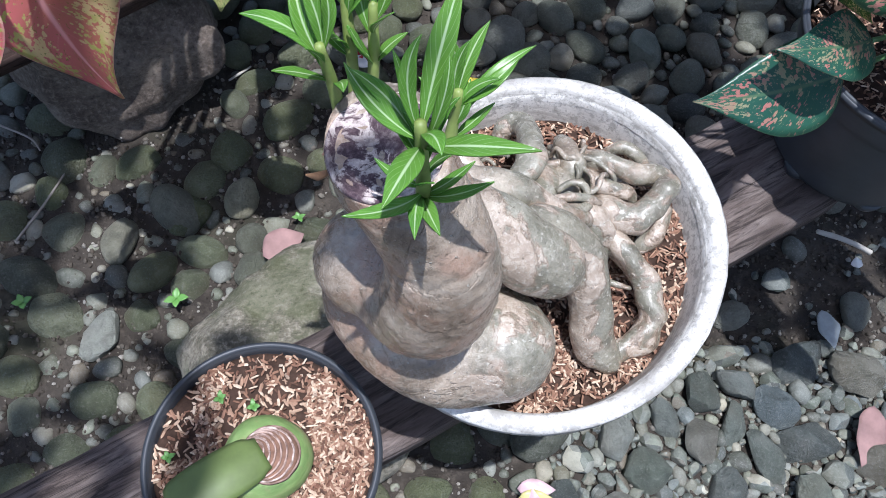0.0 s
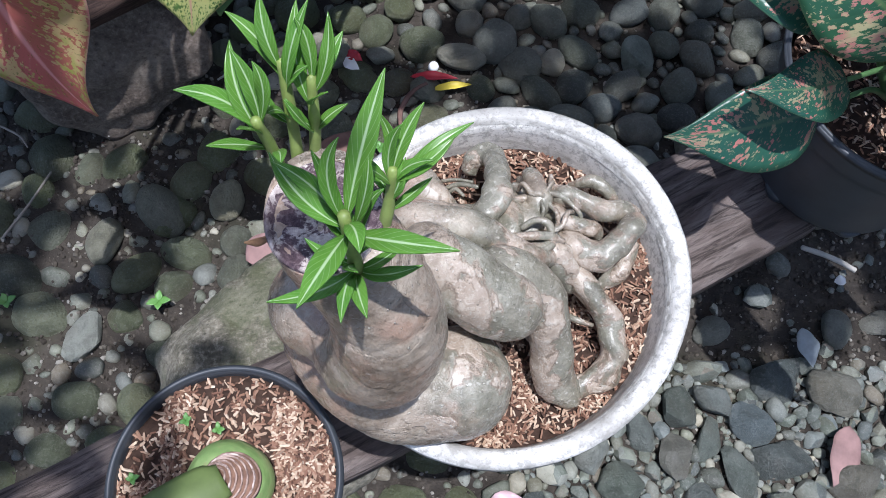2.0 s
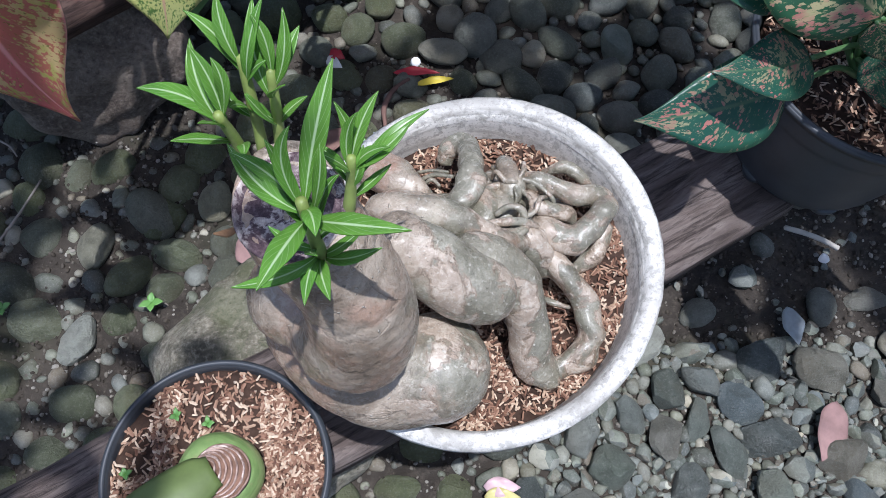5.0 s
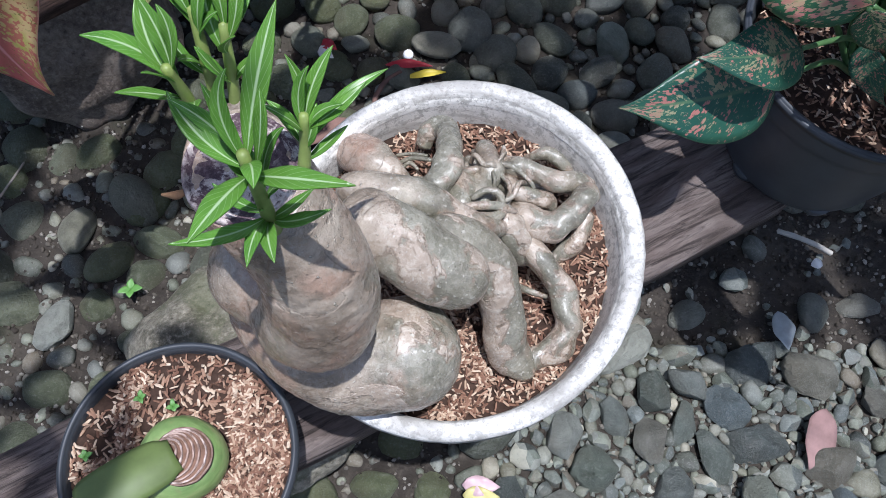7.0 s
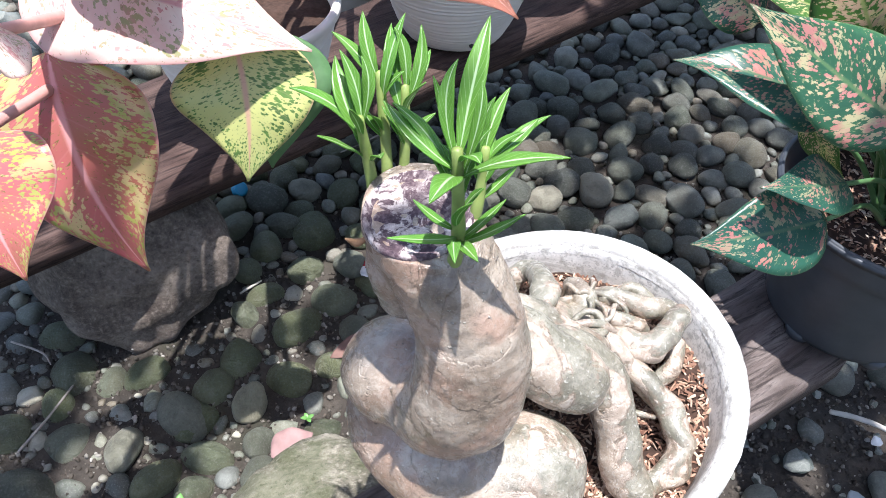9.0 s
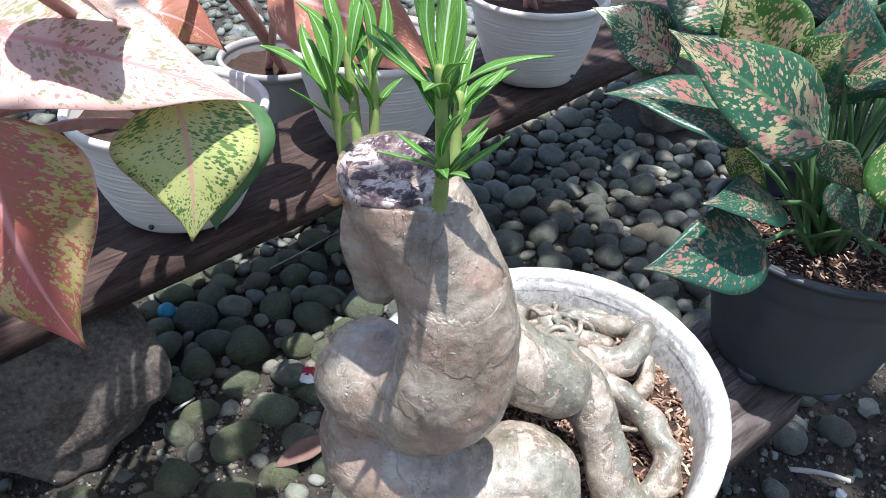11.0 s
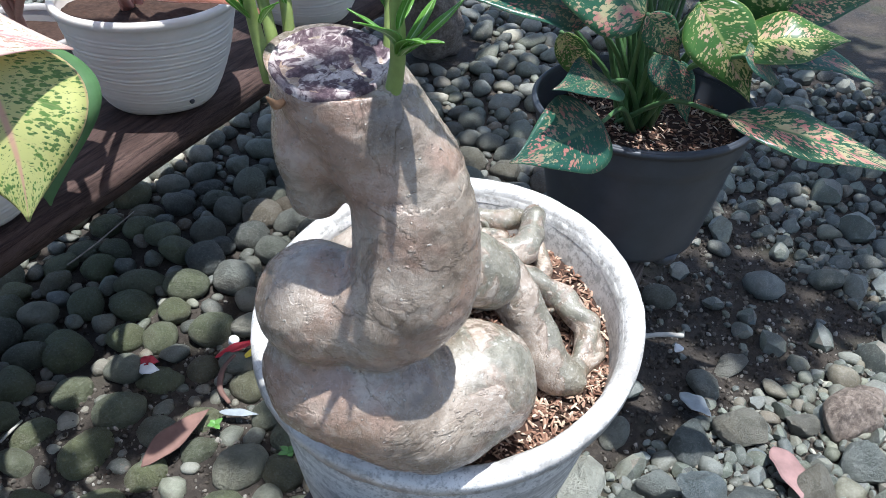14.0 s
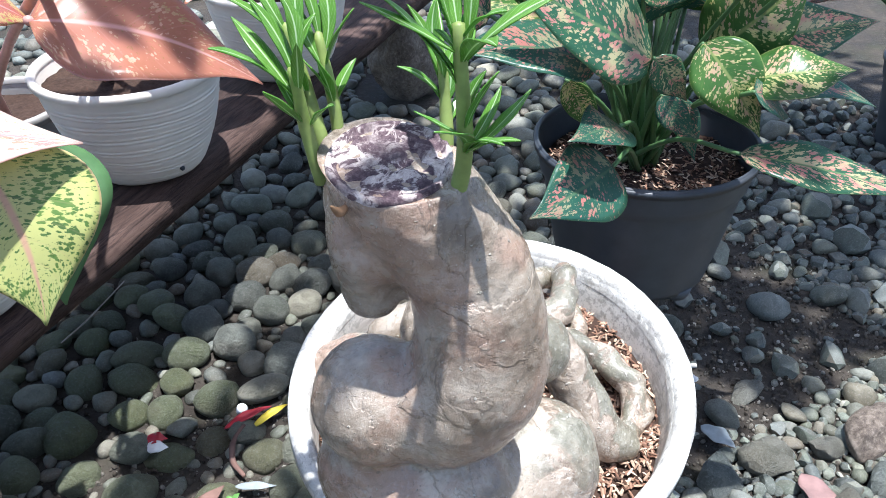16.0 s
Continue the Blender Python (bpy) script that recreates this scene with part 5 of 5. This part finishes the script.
def shaded(x, y):
    # Hand-set boxes in which the added crown is thinned to let sun through.
    lit = 0.0
    if -0.17 < x < 0.36 and y < 0.58:
        lit = 1.0
    if -0.17 < x < -0.03 and 0.32 < y < 0.60:
        lit = 0.72
    if -0.34 < x < -0.05 and 0.44 < y < 0.70:
        lit = 1.0
    if x > 0.30 and y < 0.47:
        lit = 1.0
    if y > 1.30 + 0.74 * x:
        lit = 0.95
    if 0.22 < x < 0.62 and 0.46 < y < 0.66:
        lit = 0.55
    if -0.52 < x < -0.08 and 0.36 < y < 0.74:
        lit = max(lit, 0.92)
    if 0.16 < x < 0.62 and 0.42 < y < 0.74:
        lit = max(lit, 0.92)
    if 0.16 < x < 0.48 and 0.62 < y < 0.82:
        lit = max(lit, 0.75)
    if -0.12 < x < 0.16 and 0.68 < y < 0.84:
        lit = max(lit, 0.85)
    if -0.45 < x < 0.30 and 0.84 + 0.72 * max(x, -0.3) + 0.10 < y:
        lit = 1.0
    if x < -0.1 and 0.55 < y < 0.95:
        lit = max(lit, 0.28)
    if x < -0.17 and y < 0.36:
        lit = max(lit, 0.55)
    if x > 0.45 and 0.40 < y < 0.80:
        lit = min(lit, 0.78 if x < 0.62 else 0.14)
    if 0.47 < x < 0.62 and 0.42 < y < 0.62:
        lit = min(lit, 0.68)
    return 1 - lit


tree = thing("tree", (-1.9, 2.2, 0.0), "unseen tree added overhead to shade the pebble bed", "tree")
bm = bmesh.new()
tube(bm, [(-1.9, 2.2, -0.05, 0.12), (-1.88, 2.15, 0.9, 0.095), (-1.75, 2.0, 1.8, 0.08), (-1.4, 1.7, 2.35, 0.06)], 14, 0.15)
part("trunk", bm, WOOD_BROWN, tree)
for q in ([(-1.4, 1.7, 2.35, 0.05), (-0.7, 1.3, 2.5, 0.03), (0.2, 0.9, 2.5, 0.012)], [(-1.4, 1.7, 2.35, 0.05), (-0.5, 1.7, 2.6, 0.028), (0.9, 1.3, 2.5, 0.010)],
          [(-1.0, 1.5, 2.44, 0.03), (-0.7, 0.8, 2.5, 0.018), (-0.4, 0.1, 2.45, 0.008)]):
    bm = bmesh.new()
    tube(bm, q, 9, 0.15)
    part("limb", bm, WOOD_BROWN, tree)
rt = random.Random(5)
cv, cf = [], []
for _ in range(10500):
    x, y = rt.uniform(-1.1, 2.2), rt.uniform(-0.25, 2.6)
    if rt.random() > shaded(x, y):
        continue
    if noise.noise(Vector((x * 9, y * 9, 1.0))) > 0.22:
        continue
    h = rt.uniform(2.25, 2.75)
    m = Matrix.Translation(shade_at(x, y, h)) @ pose(0, 0, 0, rt.gauss(0, 24), rt.gauss(0, 24), rt.uniform(0, 360))
    l, w = rt.uniform(0.035, 0.06), rt.uniform(0.016, 0.026)
    k = len(cv)
    for p in ((-l, 0, 0), (-l * 0.4, -w, 0.004), (l * 0.4, -w * 0.9, 0.004), (l, 0, -0.006), (l * 0.4, w * 0.9, 0.004), (-l * 0.4, w, 0.004)):
        cv.append(tuple(m @ Vector(p)))
    cf += [(k, k + 1, k + 2, k + 3), (k, k + 3, k + 4, k + 5)]
me = bpy.data.meshes.new("crown")
me.from_pydata(cv, [], cf)
me.materials.append(mat_plain("shade_leaf", (0.05, 0.10, 0.03), 0.5, 0.3, 8, 0.4, 0))
crown = new("crown", me)
crown.parent, crown.matrix_parent_inverse = tree, tree.matrix_basis.inverted()
tagged(crown, "unseen small leaves added to cast dappled shade", kind="stuff")

# ---- pebbles ----
rnd = random.Random(77)
BLOCKED = [(-0.44, 0.855, 0.14), (0.565, 0.675, 0.05), (-0.135, 0.315, 0.13), (0.95, 1.85, 0.15)]
grid_cells = {}


def free(x, y, r, tight=0.82):
    if any((x - a) ** 2 + (y - b) ** 2 < (c + r * 0.4) ** 2 for a, b, c in BLOCKED):
        return False
    i, j = int(x // 0.06), int(y // 0.06)
    for di in (-1, 0, 1):
        for dj in (-1, 0, 1):
            for a, b, c in grid_cells.get((i + di, j + dj), ()):
                if (x - a) ** 2 + (y - b) ** 2 < (tight * (c + r)) ** 2:
                    return False
    return True


def zone(x, y):
    """gravel: grey gravel before the plank; bare: trodden soil by the black pot; mossy: half-buried green stones; bed: the packed pebble bed."""
    w = 0.05 * noise.noise(Vector((x * 5, y * 5, 9.0)))
    if 0.42 < x < 1.08 and 0.40 < y + w < 0.80:
        return "bare"
    if x > 0.20 and y + w < 0.62:
        return "gravel"
    if x > 0.72 and y + w < 0.45 + 0.50 * x:
        return "grit"
    if x < 0.16 and y + w < 0.92 + 0.1 * x:
        return "mossy"
    return "bed"


COVER = {"grit": 0.75, "bare": 0.05, "gravel": 1.0, "mossy": 0.40, "bed": 1.0}
placed = []
for x, y, r, zn in ((*(0.759, 0.473, 0.015)[:2], 0.026, "gravel"), (*(0.780, 0.664, 0.015)[:2], 0.030, "bed"), (*(0.962, 0.595, 0.020)[:2], 0.040, "bed"),
                    (*(-0.181, 0.998, 0.020)[:2], 0.044, "mossy"), (*(-0.368, 0.501, 0.015)[:2], 0.036, "mossy"), (*(-0.349, 0.606, 0.015)[:2], 0.040, "mossy"), (*(-0.423, 0.393, 0.015)[:2], 0.030, "gravel"),
                    (*(0.488, 0.342, 0.015)[:2], 0.031, "gravel"), (*(0.342, 0.217, 0.015)[:2], 0.037, "gravel"), (*(0.212, 0.903, 0.015)[:2], 0.036, "bed"), (*(0.412, 0.935, 0.015)[:2], 0.034, "gravel"),
                    (*(-0.512, 0.566, 0.015)[:2], 0.036, "mossy"), (*(-0.341, 0.600, 0.015)[:2], 0.040, "mossy"), (*(-0.316, 0.654, 0.015)[:2], 0.038, "mossy"), (*(-0.251, 0.622, 0.015)[:2], 0.030, "bed")):
    grid_cells.setdefault((int(x // 0.06), int(y // 0.06)), []).append((x, y, r))
    placed.append((x, y, r, zn))
for r, tries in ((0.036, 3000), (0.030, 6000), (0.024, 9000), (0.018, 11000), (0.012, 16000), (0.0075, 22000)):
    for _ in range(tries):
        x, y = rnd.uniform(-0.85, 1.9), rnd.uniform(0.05, 2.6)
        rr = r * rnd.uniform(0.82, 1.15)
        zn = zone(x, y)
        if zn == "grit" and rr > 0.021 and rnd.random() > 0.15:
            continue
        if zn == "gravel" and rr > 0.0165 and rnd.random() > 0.26:
            continue
        if zn != "gravel" and r < 0.01 and (y > 1.1 or rnd.random() > 0.4):
            continue
        if zn == "bare" and r < 0.02 and rnd.random() < 0.6:
            continue
        if r > 0.008 and rnd.random() > COVER[zn]:
            continue
        if free(x, y, rr):
            grid_cells.setdefault((int(x // 0.06), int(y // 0.06)), []).append((x, y, rr))
            placed.append((x, y, rr, zn))
for r, tries in ((0.017, 9000), (0.012, 14000), (0.0085, 18000), (0.0060, 18000)):
    for _ in range(tries):
        x, y = rnd.uniform(0.2, 1.25), rnd.uniform(0.05, 0.66)
        rr = r * rnd.uniform(0.8, 1.15)
        if zone(x, y) == "gravel" and free(x, y, rr, 0.70):
            grid_cells.setdefault((int(x // 0.06), int(y // 0.06)), []).append((x, y, rr))
            placed.append((x, y, rr, "gravel"))
round_meshes, rough_meshes, mossy_meshes, low_round, low_rough = [], [], [], [], []
for k in range(12):
    e = rnd.uniform(1.0, 1.45)
    round_meshes.append(mesh_of(stone_bm(100 + k, 3, (e, 1 / e ** 0.6, rnd.uniform(0.55, 0.78)), 0.14, 0.25), "pebble", PEBBLE))
    rough_meshes.append(mesh_of(stone_bm(200 + k, 3, (e, 1 / e ** 0.6, rnd.uniform(0.55, 0.85)), 0.18, 0.95), "pebble", PEBBLE_GREY))
    rough_meshes[-1].set_sharp_from_angle(angle=radians(22))
    mossy_meshes.append(mesh_of(stone_bm(400 + k, 3, (e, 1 / e ** 0.6, rnd.uniform(0.6, 0.8)), 0.13, 0.2), "pebble", PEBBLE_MOSSY))
    low_rough.append(stone_bm(500 + k, 2, (e, 1 / e ** 0.6, rnd.uniform(0.6, 0.9)), 0.22, 0.95))
    low_round.append(stone_bm(300 + k, 2, (e, 1 / e ** 0.6, rnd.uniform(0.55, 0.78)), 0.16, 0.7))
loose = {"pebbles": ([], []), "gravel": ([], [])}
single = 0
for x, y, r, zn in sorted(placed, key=lambda q: -q[2]):
    z = ground_height(x, y) + r * (rnd.uniform(-0.30, 0.10) if zn == "mossy" else rnd.uniform(0.15, 0.45))
    m = pose(x, y, z, rnd.gauss(0, 13), rnd.gauss(0, 13), rnd.uniform(0, 360)) @ Matrix.Scale(r, 4)
    if single < 300 and r > 0.02 and -0.62 < x < 0.85 and 0.15 < y < 1.45:
        ob = new("pebble", rnd.choice(rough_meshes if zn == "gravel" else mossy_meshes if zn == "mossy" or x < 0.08 else round_meshes))
        ob.parent = ground
        ob.matrix_basis = m
        single += 1
    else:
        stony = zn in ("gravel", "grit", "bare") and rnd.random() < 0.75
        src = rnd.choice(low_rough if stony else low_round)
        rest_v, rest_f = loose["gravel" if stony else "pebbles"]
        k = len(rest_v)
        rest_v += [tuple(m @ v.co) for v in src.verts]
        src.verts.index_update()
        rest_f += [tuple(k + v.index for v in f.verts) for f in src.faces]
coarse = [stone_bm(600 + k, 1, (1.25, 0.95, 0.7), 0.2, 0.8) for k in range(6)]
for q in coarse:
    q.verts.index_update()
rf = random.Random(31)
rest_v, rest_f = loose["far_stones"] = ([], [])
for _ in range(5200):
    x, y = rf.uniform(-2.0, 1.9), rf.uniform(1.2, 4.4)
    if x > -0.86 and y < 2.6:
        continue
    r = rf.uniform(0.016, 0.036)
    m = pose(x, y, ground_height(x, y) + r * 0.3, rf.gauss(0, 14), rf.gauss(0, 14), rf.uniform(0, 360)) @ Matrix.Scale(r, 4)
    src, k = rf.choice(coarse), len(rest_v)
    rest_v += [tuple(m @ v.co) for v in src.verts]
    rest_f += [tuple(k + v.index for v in f.verts) for f in src.faces]
for name, material, label in (("far_stones", GRAVEL, "pale broken stones beyond the brown plank"), ("pebbles", PEBBLES, "smaller and farther grey river pebbles"), ("gravel", GRAVEL, "small broken grey gravel stones on soil")):
    me = bpy.data.meshes.new(name)
    me.from_pydata(*(loose[name][0], [], loose[name][1]))
    for p in me.polygons:
        p.use_smooth = True
    if name == "gravel":
        me.set_sharp_from_angle(angle=radians(26))
    me.materials.append(material)
    rest = new(name, me)
    rest.parent = ground
    tagged(rest, label, kind="stuff")

# crumbs of soil and grit between the stones
rest_v, rest_f = [], []
grain = stone_bm(900, 1, (1, 0.8, 0.7), 0.25, 0.6)
grain.verts.index_update()
for _ in range(30000):
    x, y = rnd.uniform(-0.75, 1.3), rnd.uniform(0.08, 1.2)
    if zone(x, y) == "bed" and rnd.random() < 0.6:
        continue
    r = 0.0016 + 0.0050 * rnd.random() ** 3
    m = pose(x, y, ground_height(x, y) + r * 0.4, rnd.uniform(0, 360), rnd.uniform(0, 360), rnd.uniform(0, 360)) @ Matrix.Scale(r, 4)
    k = len(rest_v)
    rest_v += [tuple(m @ v.co) for v in grain.verts]
    rest_f += [tuple(k + v.index for v in f.verts) for f in grain.faces]


def mat_grit():
    m = Mat("soil_grit", 0.9, 0, 0.2)
    m.color(m.ramp(m.random(True), (0.0, (0.034, 0.028, 0.022)), (0.5, (0.085, 0.072, 0.058)), (0.82, (0.15, 0.135, 0.112)), (1.0, (0.34, 0.32, 0.28))))
    return m.m


me = bpy.data.meshes.new("soil_crumbs")
me.from_pydata(rest_v, [], rest_f)
me.materials.append(mat_grit())
crumbs = new("soil_crumbs", me)
crumbs.parent = ground
tagged(crumbs, "crumbs of dark soil and pale grit", kind="stuff")

# ---- litter and seedlings ----
RED = mat_plain("red_plastic", (0.42, 0.025, 0.04), 0.4, 0.1)
WHITE = mat_plain("white_plastic", (0.75, 0.74, 0.72), 0.4, 0.06)
BLUE = mat_plain("blue_plastic", (0.02, 0.24, 0.42), 0.4, 0.1)
YELLOW = mat_plain("yellow_leaf", (0.62, 0.48, 0.04), 0.5, 0.2)
PINKISH = mat_plain("pink_dry_leaf", (0.25, 0.150, 0.138), 0.8, 0.35, 35)
BROWN = mat_plain("brown_dry_leaf", (0.17, 0.095, 0.075), 0.85, 0.4, 35)
DRY = mat_plain("dry_twig", (0.30, 0.26, 0.22), 0.85, 0.35, 60)
PALE = mat_plain("pale_stick", (0.42, 0.39, 0.34), 0.7, 0.15, 60)
GREY = mat_plain("grey_scrap", (0.26, 0.29, 0.30), 0.6, 0.25, 60)
SEEDLING = mat_plain("seedling_leaf", (0.10, 0.235, 0.05), 0.45, 0.2, 60)


def fallen_leaf(a, t, width, material, label, lift=0.006):
    d = Vector(t) - Vector(a)
    bm = leaf_blade(a, t, width, (0.1, -0.1, 1), arch=lift, fold=0.25, belly=0.45, curl=0.15, wave=0.12, nu=14, nv=6, seed=int(width * 999))
    ob = new("fallen_leaf", mesh_of(bm, "fallen_leaf", material))
    return tagged(ob, label, "leaf")


def twig(points, material, label, name="twig"):
    bm = bmesh.new()
    tube(bm, points, 8, 0.25, 5)
    return tagged(new(name, mesh_of(bm, name, material)), label, "twig")


def seedling(x, y, z, size):
    e = thing("seedling", (x, y, z), "tiny bright green seedling in the soil", "seedling")
    r0 = random.Random(int(x * 1000) + 7)
    bm = bmesh.new()
    tube(bm, [(x, y, z - 0.003, 0.0006), (x, y, z + size * 0.6, 0.0005)], 6)
    part("stem", bm, SEEDLING, e)
    for k in range(4):
        a = k * math.pi / 2 + r0.uniform(0, 0.6)
        d = Vector((math.cos(a), math.sin(a), 0.25))
        b0 = Vector((x, y, z + size * 0.6))
        part("leaf", leaf_blade(b0, b0 + d * size * r0.uniform(0.8, 1.2), size * 0.7, UP, 0.001, nu=6, nv=4), SEEDLING, e)


for q, sz in (((-0.019, 0.727, 0.012), 0.016), ((0.056, 0.629, 0.012), 0.018), ((-0.158, 0.588, 0.012), 0.012), ((-0.538, 0.438, 0.012), 0.018), ((-0.323, 0.450, 0.012), 0.020), ((-0.426, 0.178, 0.012), 0.022),
              ((-0.159, 0.205, 0.391), 0.008), ((-0.128, 0.198, 0.391), 0.008), ((-0.198, 0.151, 0.391), 0.008)):
    seedling(*q, sz * 0.8)
fallen_leaf((0.023, 0.871, 0.012), (0.103, 0.867, 0.020), 0.016, RED, "narrow bright red fallen leaf on pebbles")
fallen_leaf((0.060, 0.846, 0.014), (0.128, 0.856, 0.020), 0.014, YELLOW, "small yellow fallen leaf on pebbles")
fallen_leaf((-0.131, 0.698, 0.022), (-0.019, 0.753, 0.028), 0.036, BROWN, "brown curled dry leaf on damp soil")
fallen_leaf((0.677, 0.310, 0.022), (0.639, 0.224, 0.022), 0.045, PINKISH, "pinkish brown dry leaf on gravel")
fallen_leaf((-0.007, 0.749, 0.020), (0.043, 0.715, 0.022), 0.014, GREY, "narrow pale blue-grey dry leaf", 0.001)
fallen_leaf((-0.204, 0.516, 0.030), (-0.146, 0.553, 0.034), 0.050, PINKISH, "pale pink dry leaf beside the boulder")
fallen_leaf((0.695, 0.535, 0.012), (0.713, 0.539, 0.014), 0.016, WHITE, "torn scrap of white paper")
fallen_leaf((0.626, 0.453, 0.026), (0.634, 0.393, 0.026), 0.034, GREY, "torn greyish plastic leaf scrap", 0.002)
twig([(*(0.647, 0.587, 0.022), 0.0042), (*(0.687, 0.571, 0.026), 0.0042), (*(0.726, 0.552, 0.022), 0.0040)], PALE, "pale peeled stick on bare soil")
twig([(*(0.051, 0.853, 0.020), 0.004), (*(0.025, 0.834, 0.016), 0.0048), (*(0.010, 0.800, 0.014), 0.0048), (*(0.013, 0.763, 0.016), 0.003)], BROWN, "curved dry brown flower spike")
twig([(*(-0.573, 0.542, 0.010), 0.0022), (*(-0.545, 0.595, 0.016), 0.0022), (*(-0.523, 0.659, 0.014), 0.0016)], DRY, "thin dry twig on the soil")
twig([(*(-0.648, 0.744, 0.010), 0.0016), (*(-0.588, 0.715, 0.018), 0.0016), (*(-0.572, 0.698, 0.010), 0.0012)], DRY, "thin dry twig on the soil")
twig([(*(-0.498, 0.786, 0.020), 0.0016), (*(-0.462, 0.749, 0.024), 0.0018), (*(-0.450, 0.724, 0.012), 0.0014)], PALE, "pale bent straw on pebbles")
twig([(*(-0.294, 0.842, 0.014), 0.0020), (*(-0.280, 0.851, 0.018), 0.0022), (*(-0.262, 0.873, 0.012), 0.0016)], PALE, "short pale straw on the soil")
twig([(*(-0.140, 1.205, 0.030), 0.0014), (*(-0.084, 1.225, 0.046), 0.0014), (*(0.002, 1.319, 0.034), 0.0010)], DRY, "long dry straw across the pebbles")

scrap = thing("plastic_scrap", (-0.075, 0.888, 0.020), "crumpled red and white plastic scrap on pebbles", "litter")
part("red_half", leaf_blade((-0.086, 0.903, 0.024), (-0.058, 0.887, 0.026), 0.020, (0.1, -0.3, 1), 0.004, wave=0.3, nu=8, nv=4), RED, scrap, "red printed half")
part("white_half", leaf_blade((-0.090, 0.890, 0.022), (-0.062, 0.871, 0.024), 0.020, (-0.1, -0.4, 1), 0.004, wave=0.3, nu=8, nv=4), WHITE, scrap, "white half")
scrap = thing("candy_wrapper", (0.187, 0.183, 0.020), "torn pink and yellow wrapper on gravel", "litter")
part("pink_half", leaf_blade((0.162, 0.189, 0.026), (0.213, 0.187, 0.028), 0.026, (0.1, -0.2, 1), 0.004, wave=0.3, nu=8, nv=4), mat_plain("pink_foil", (0.52, 0.36, 0.38), 0.45, 0.2), scrap, "faded pink half")
part("yellow_half", leaf_blade((0.163, 0.176, 0.024), (0.213, 0.174, 0.026), 0.026, (-0.1, -0.3, 1), 0.004, wave=0.3, nu=8, nv=4), mat_plain("yellow_foil", (0.50, 0.45, 0.18), 0.45, 0.2), scrap, "yellow half")


def bottle_cap(at, r, h, material, label, tilt):
    bm = bmesh.new()
    lathe(bm, [(0, h), (r * 0.8, h), (r, h * 0.85), (r, 0), (r * 0.88, 0), (r * 0.85, h * 0.8), (0, h * 0.82)], (0, 0), 40)
    for v in bm.verts:
        if abs(v.co.xy.length - r) < 1e-5 and v.co.z > 0:
            v.co.xy *= 1 + 0.03 * math.cos(20 * math.atan2(v.co.y, v.co.x))
    ob = new("bottle_cap", mesh_of(bm, "bottle_cap", material, False))
    ob.matrix_basis = pose(*at, *tilt)
    return tagged(ob, label, "bottle cap")


bottle_cap((-0.332, 1.098, 0.024), 0.0145, 0.015, BLUE, "bright blue plastic bottle cap among pebbles", (50, 25, 40))
bottle_cap((0.060, 0.889, 0.016), 0.0085, 0.010, WHITE, "small white bottle cap on pebbles", (20, 10, 0))
boulder((0.835, 0.300, 0.018), (0.062, 0.045, 0.038), 61, ROCK_DARK, "dark pitted lava stone on gravel", 25, 0.7, 0.25)

# a grey pot behind the brown plank, with bare pink stalks
P5 = (-0.100, 1.476, 0.300)[:2]
pot5 = thing("plant_pot", (*P5, 0.0), "plain grey pot behind the brown plank", "plant pot")
bm = bmesh.new()
lathe(bm, pot_shell(P5, 0.004, 0.36, 0.115, 0.085, 0.005, 0.004, curve=0.8), P5, 64)
GREY_POT = mat_plain("grey_pot", (0.33, 0.31, 0.29), 0.7, 0.15, 25)
part("shell", bm, GREY_POT, pot5)
pot_rim(P5, 0.364, 0.115, GREY_POT, pot5, "plain rounded rim", 0.003, 0.010)
soil_disc("potting_mix", P5, 0.107, 0.34, "dark potting mix in the grey pot", seed=71)
LEAVES_S = []
for a, t in (((-0.156, 0.867, 0.720), (-0.066, 0.906, 0.660)), ((-0.190, 0.755, 0.780), (-0.130, 0.797, 0.760)), ((-0.049, 0.669, 0.800), (-0.003, 0.631, 0.800))):
    LEAVES_S.append((a, t, 0.085, (0.0, -0.5, 0.85), 0.014, RED_GREEN, ""))
foliage("red_aglaonema", (*P5, 0.34), "tall aglaonema with pink stalks and dark red leaves", LEAVES_S, PINK_STALK, (*P5, 0.335), 0.0065)
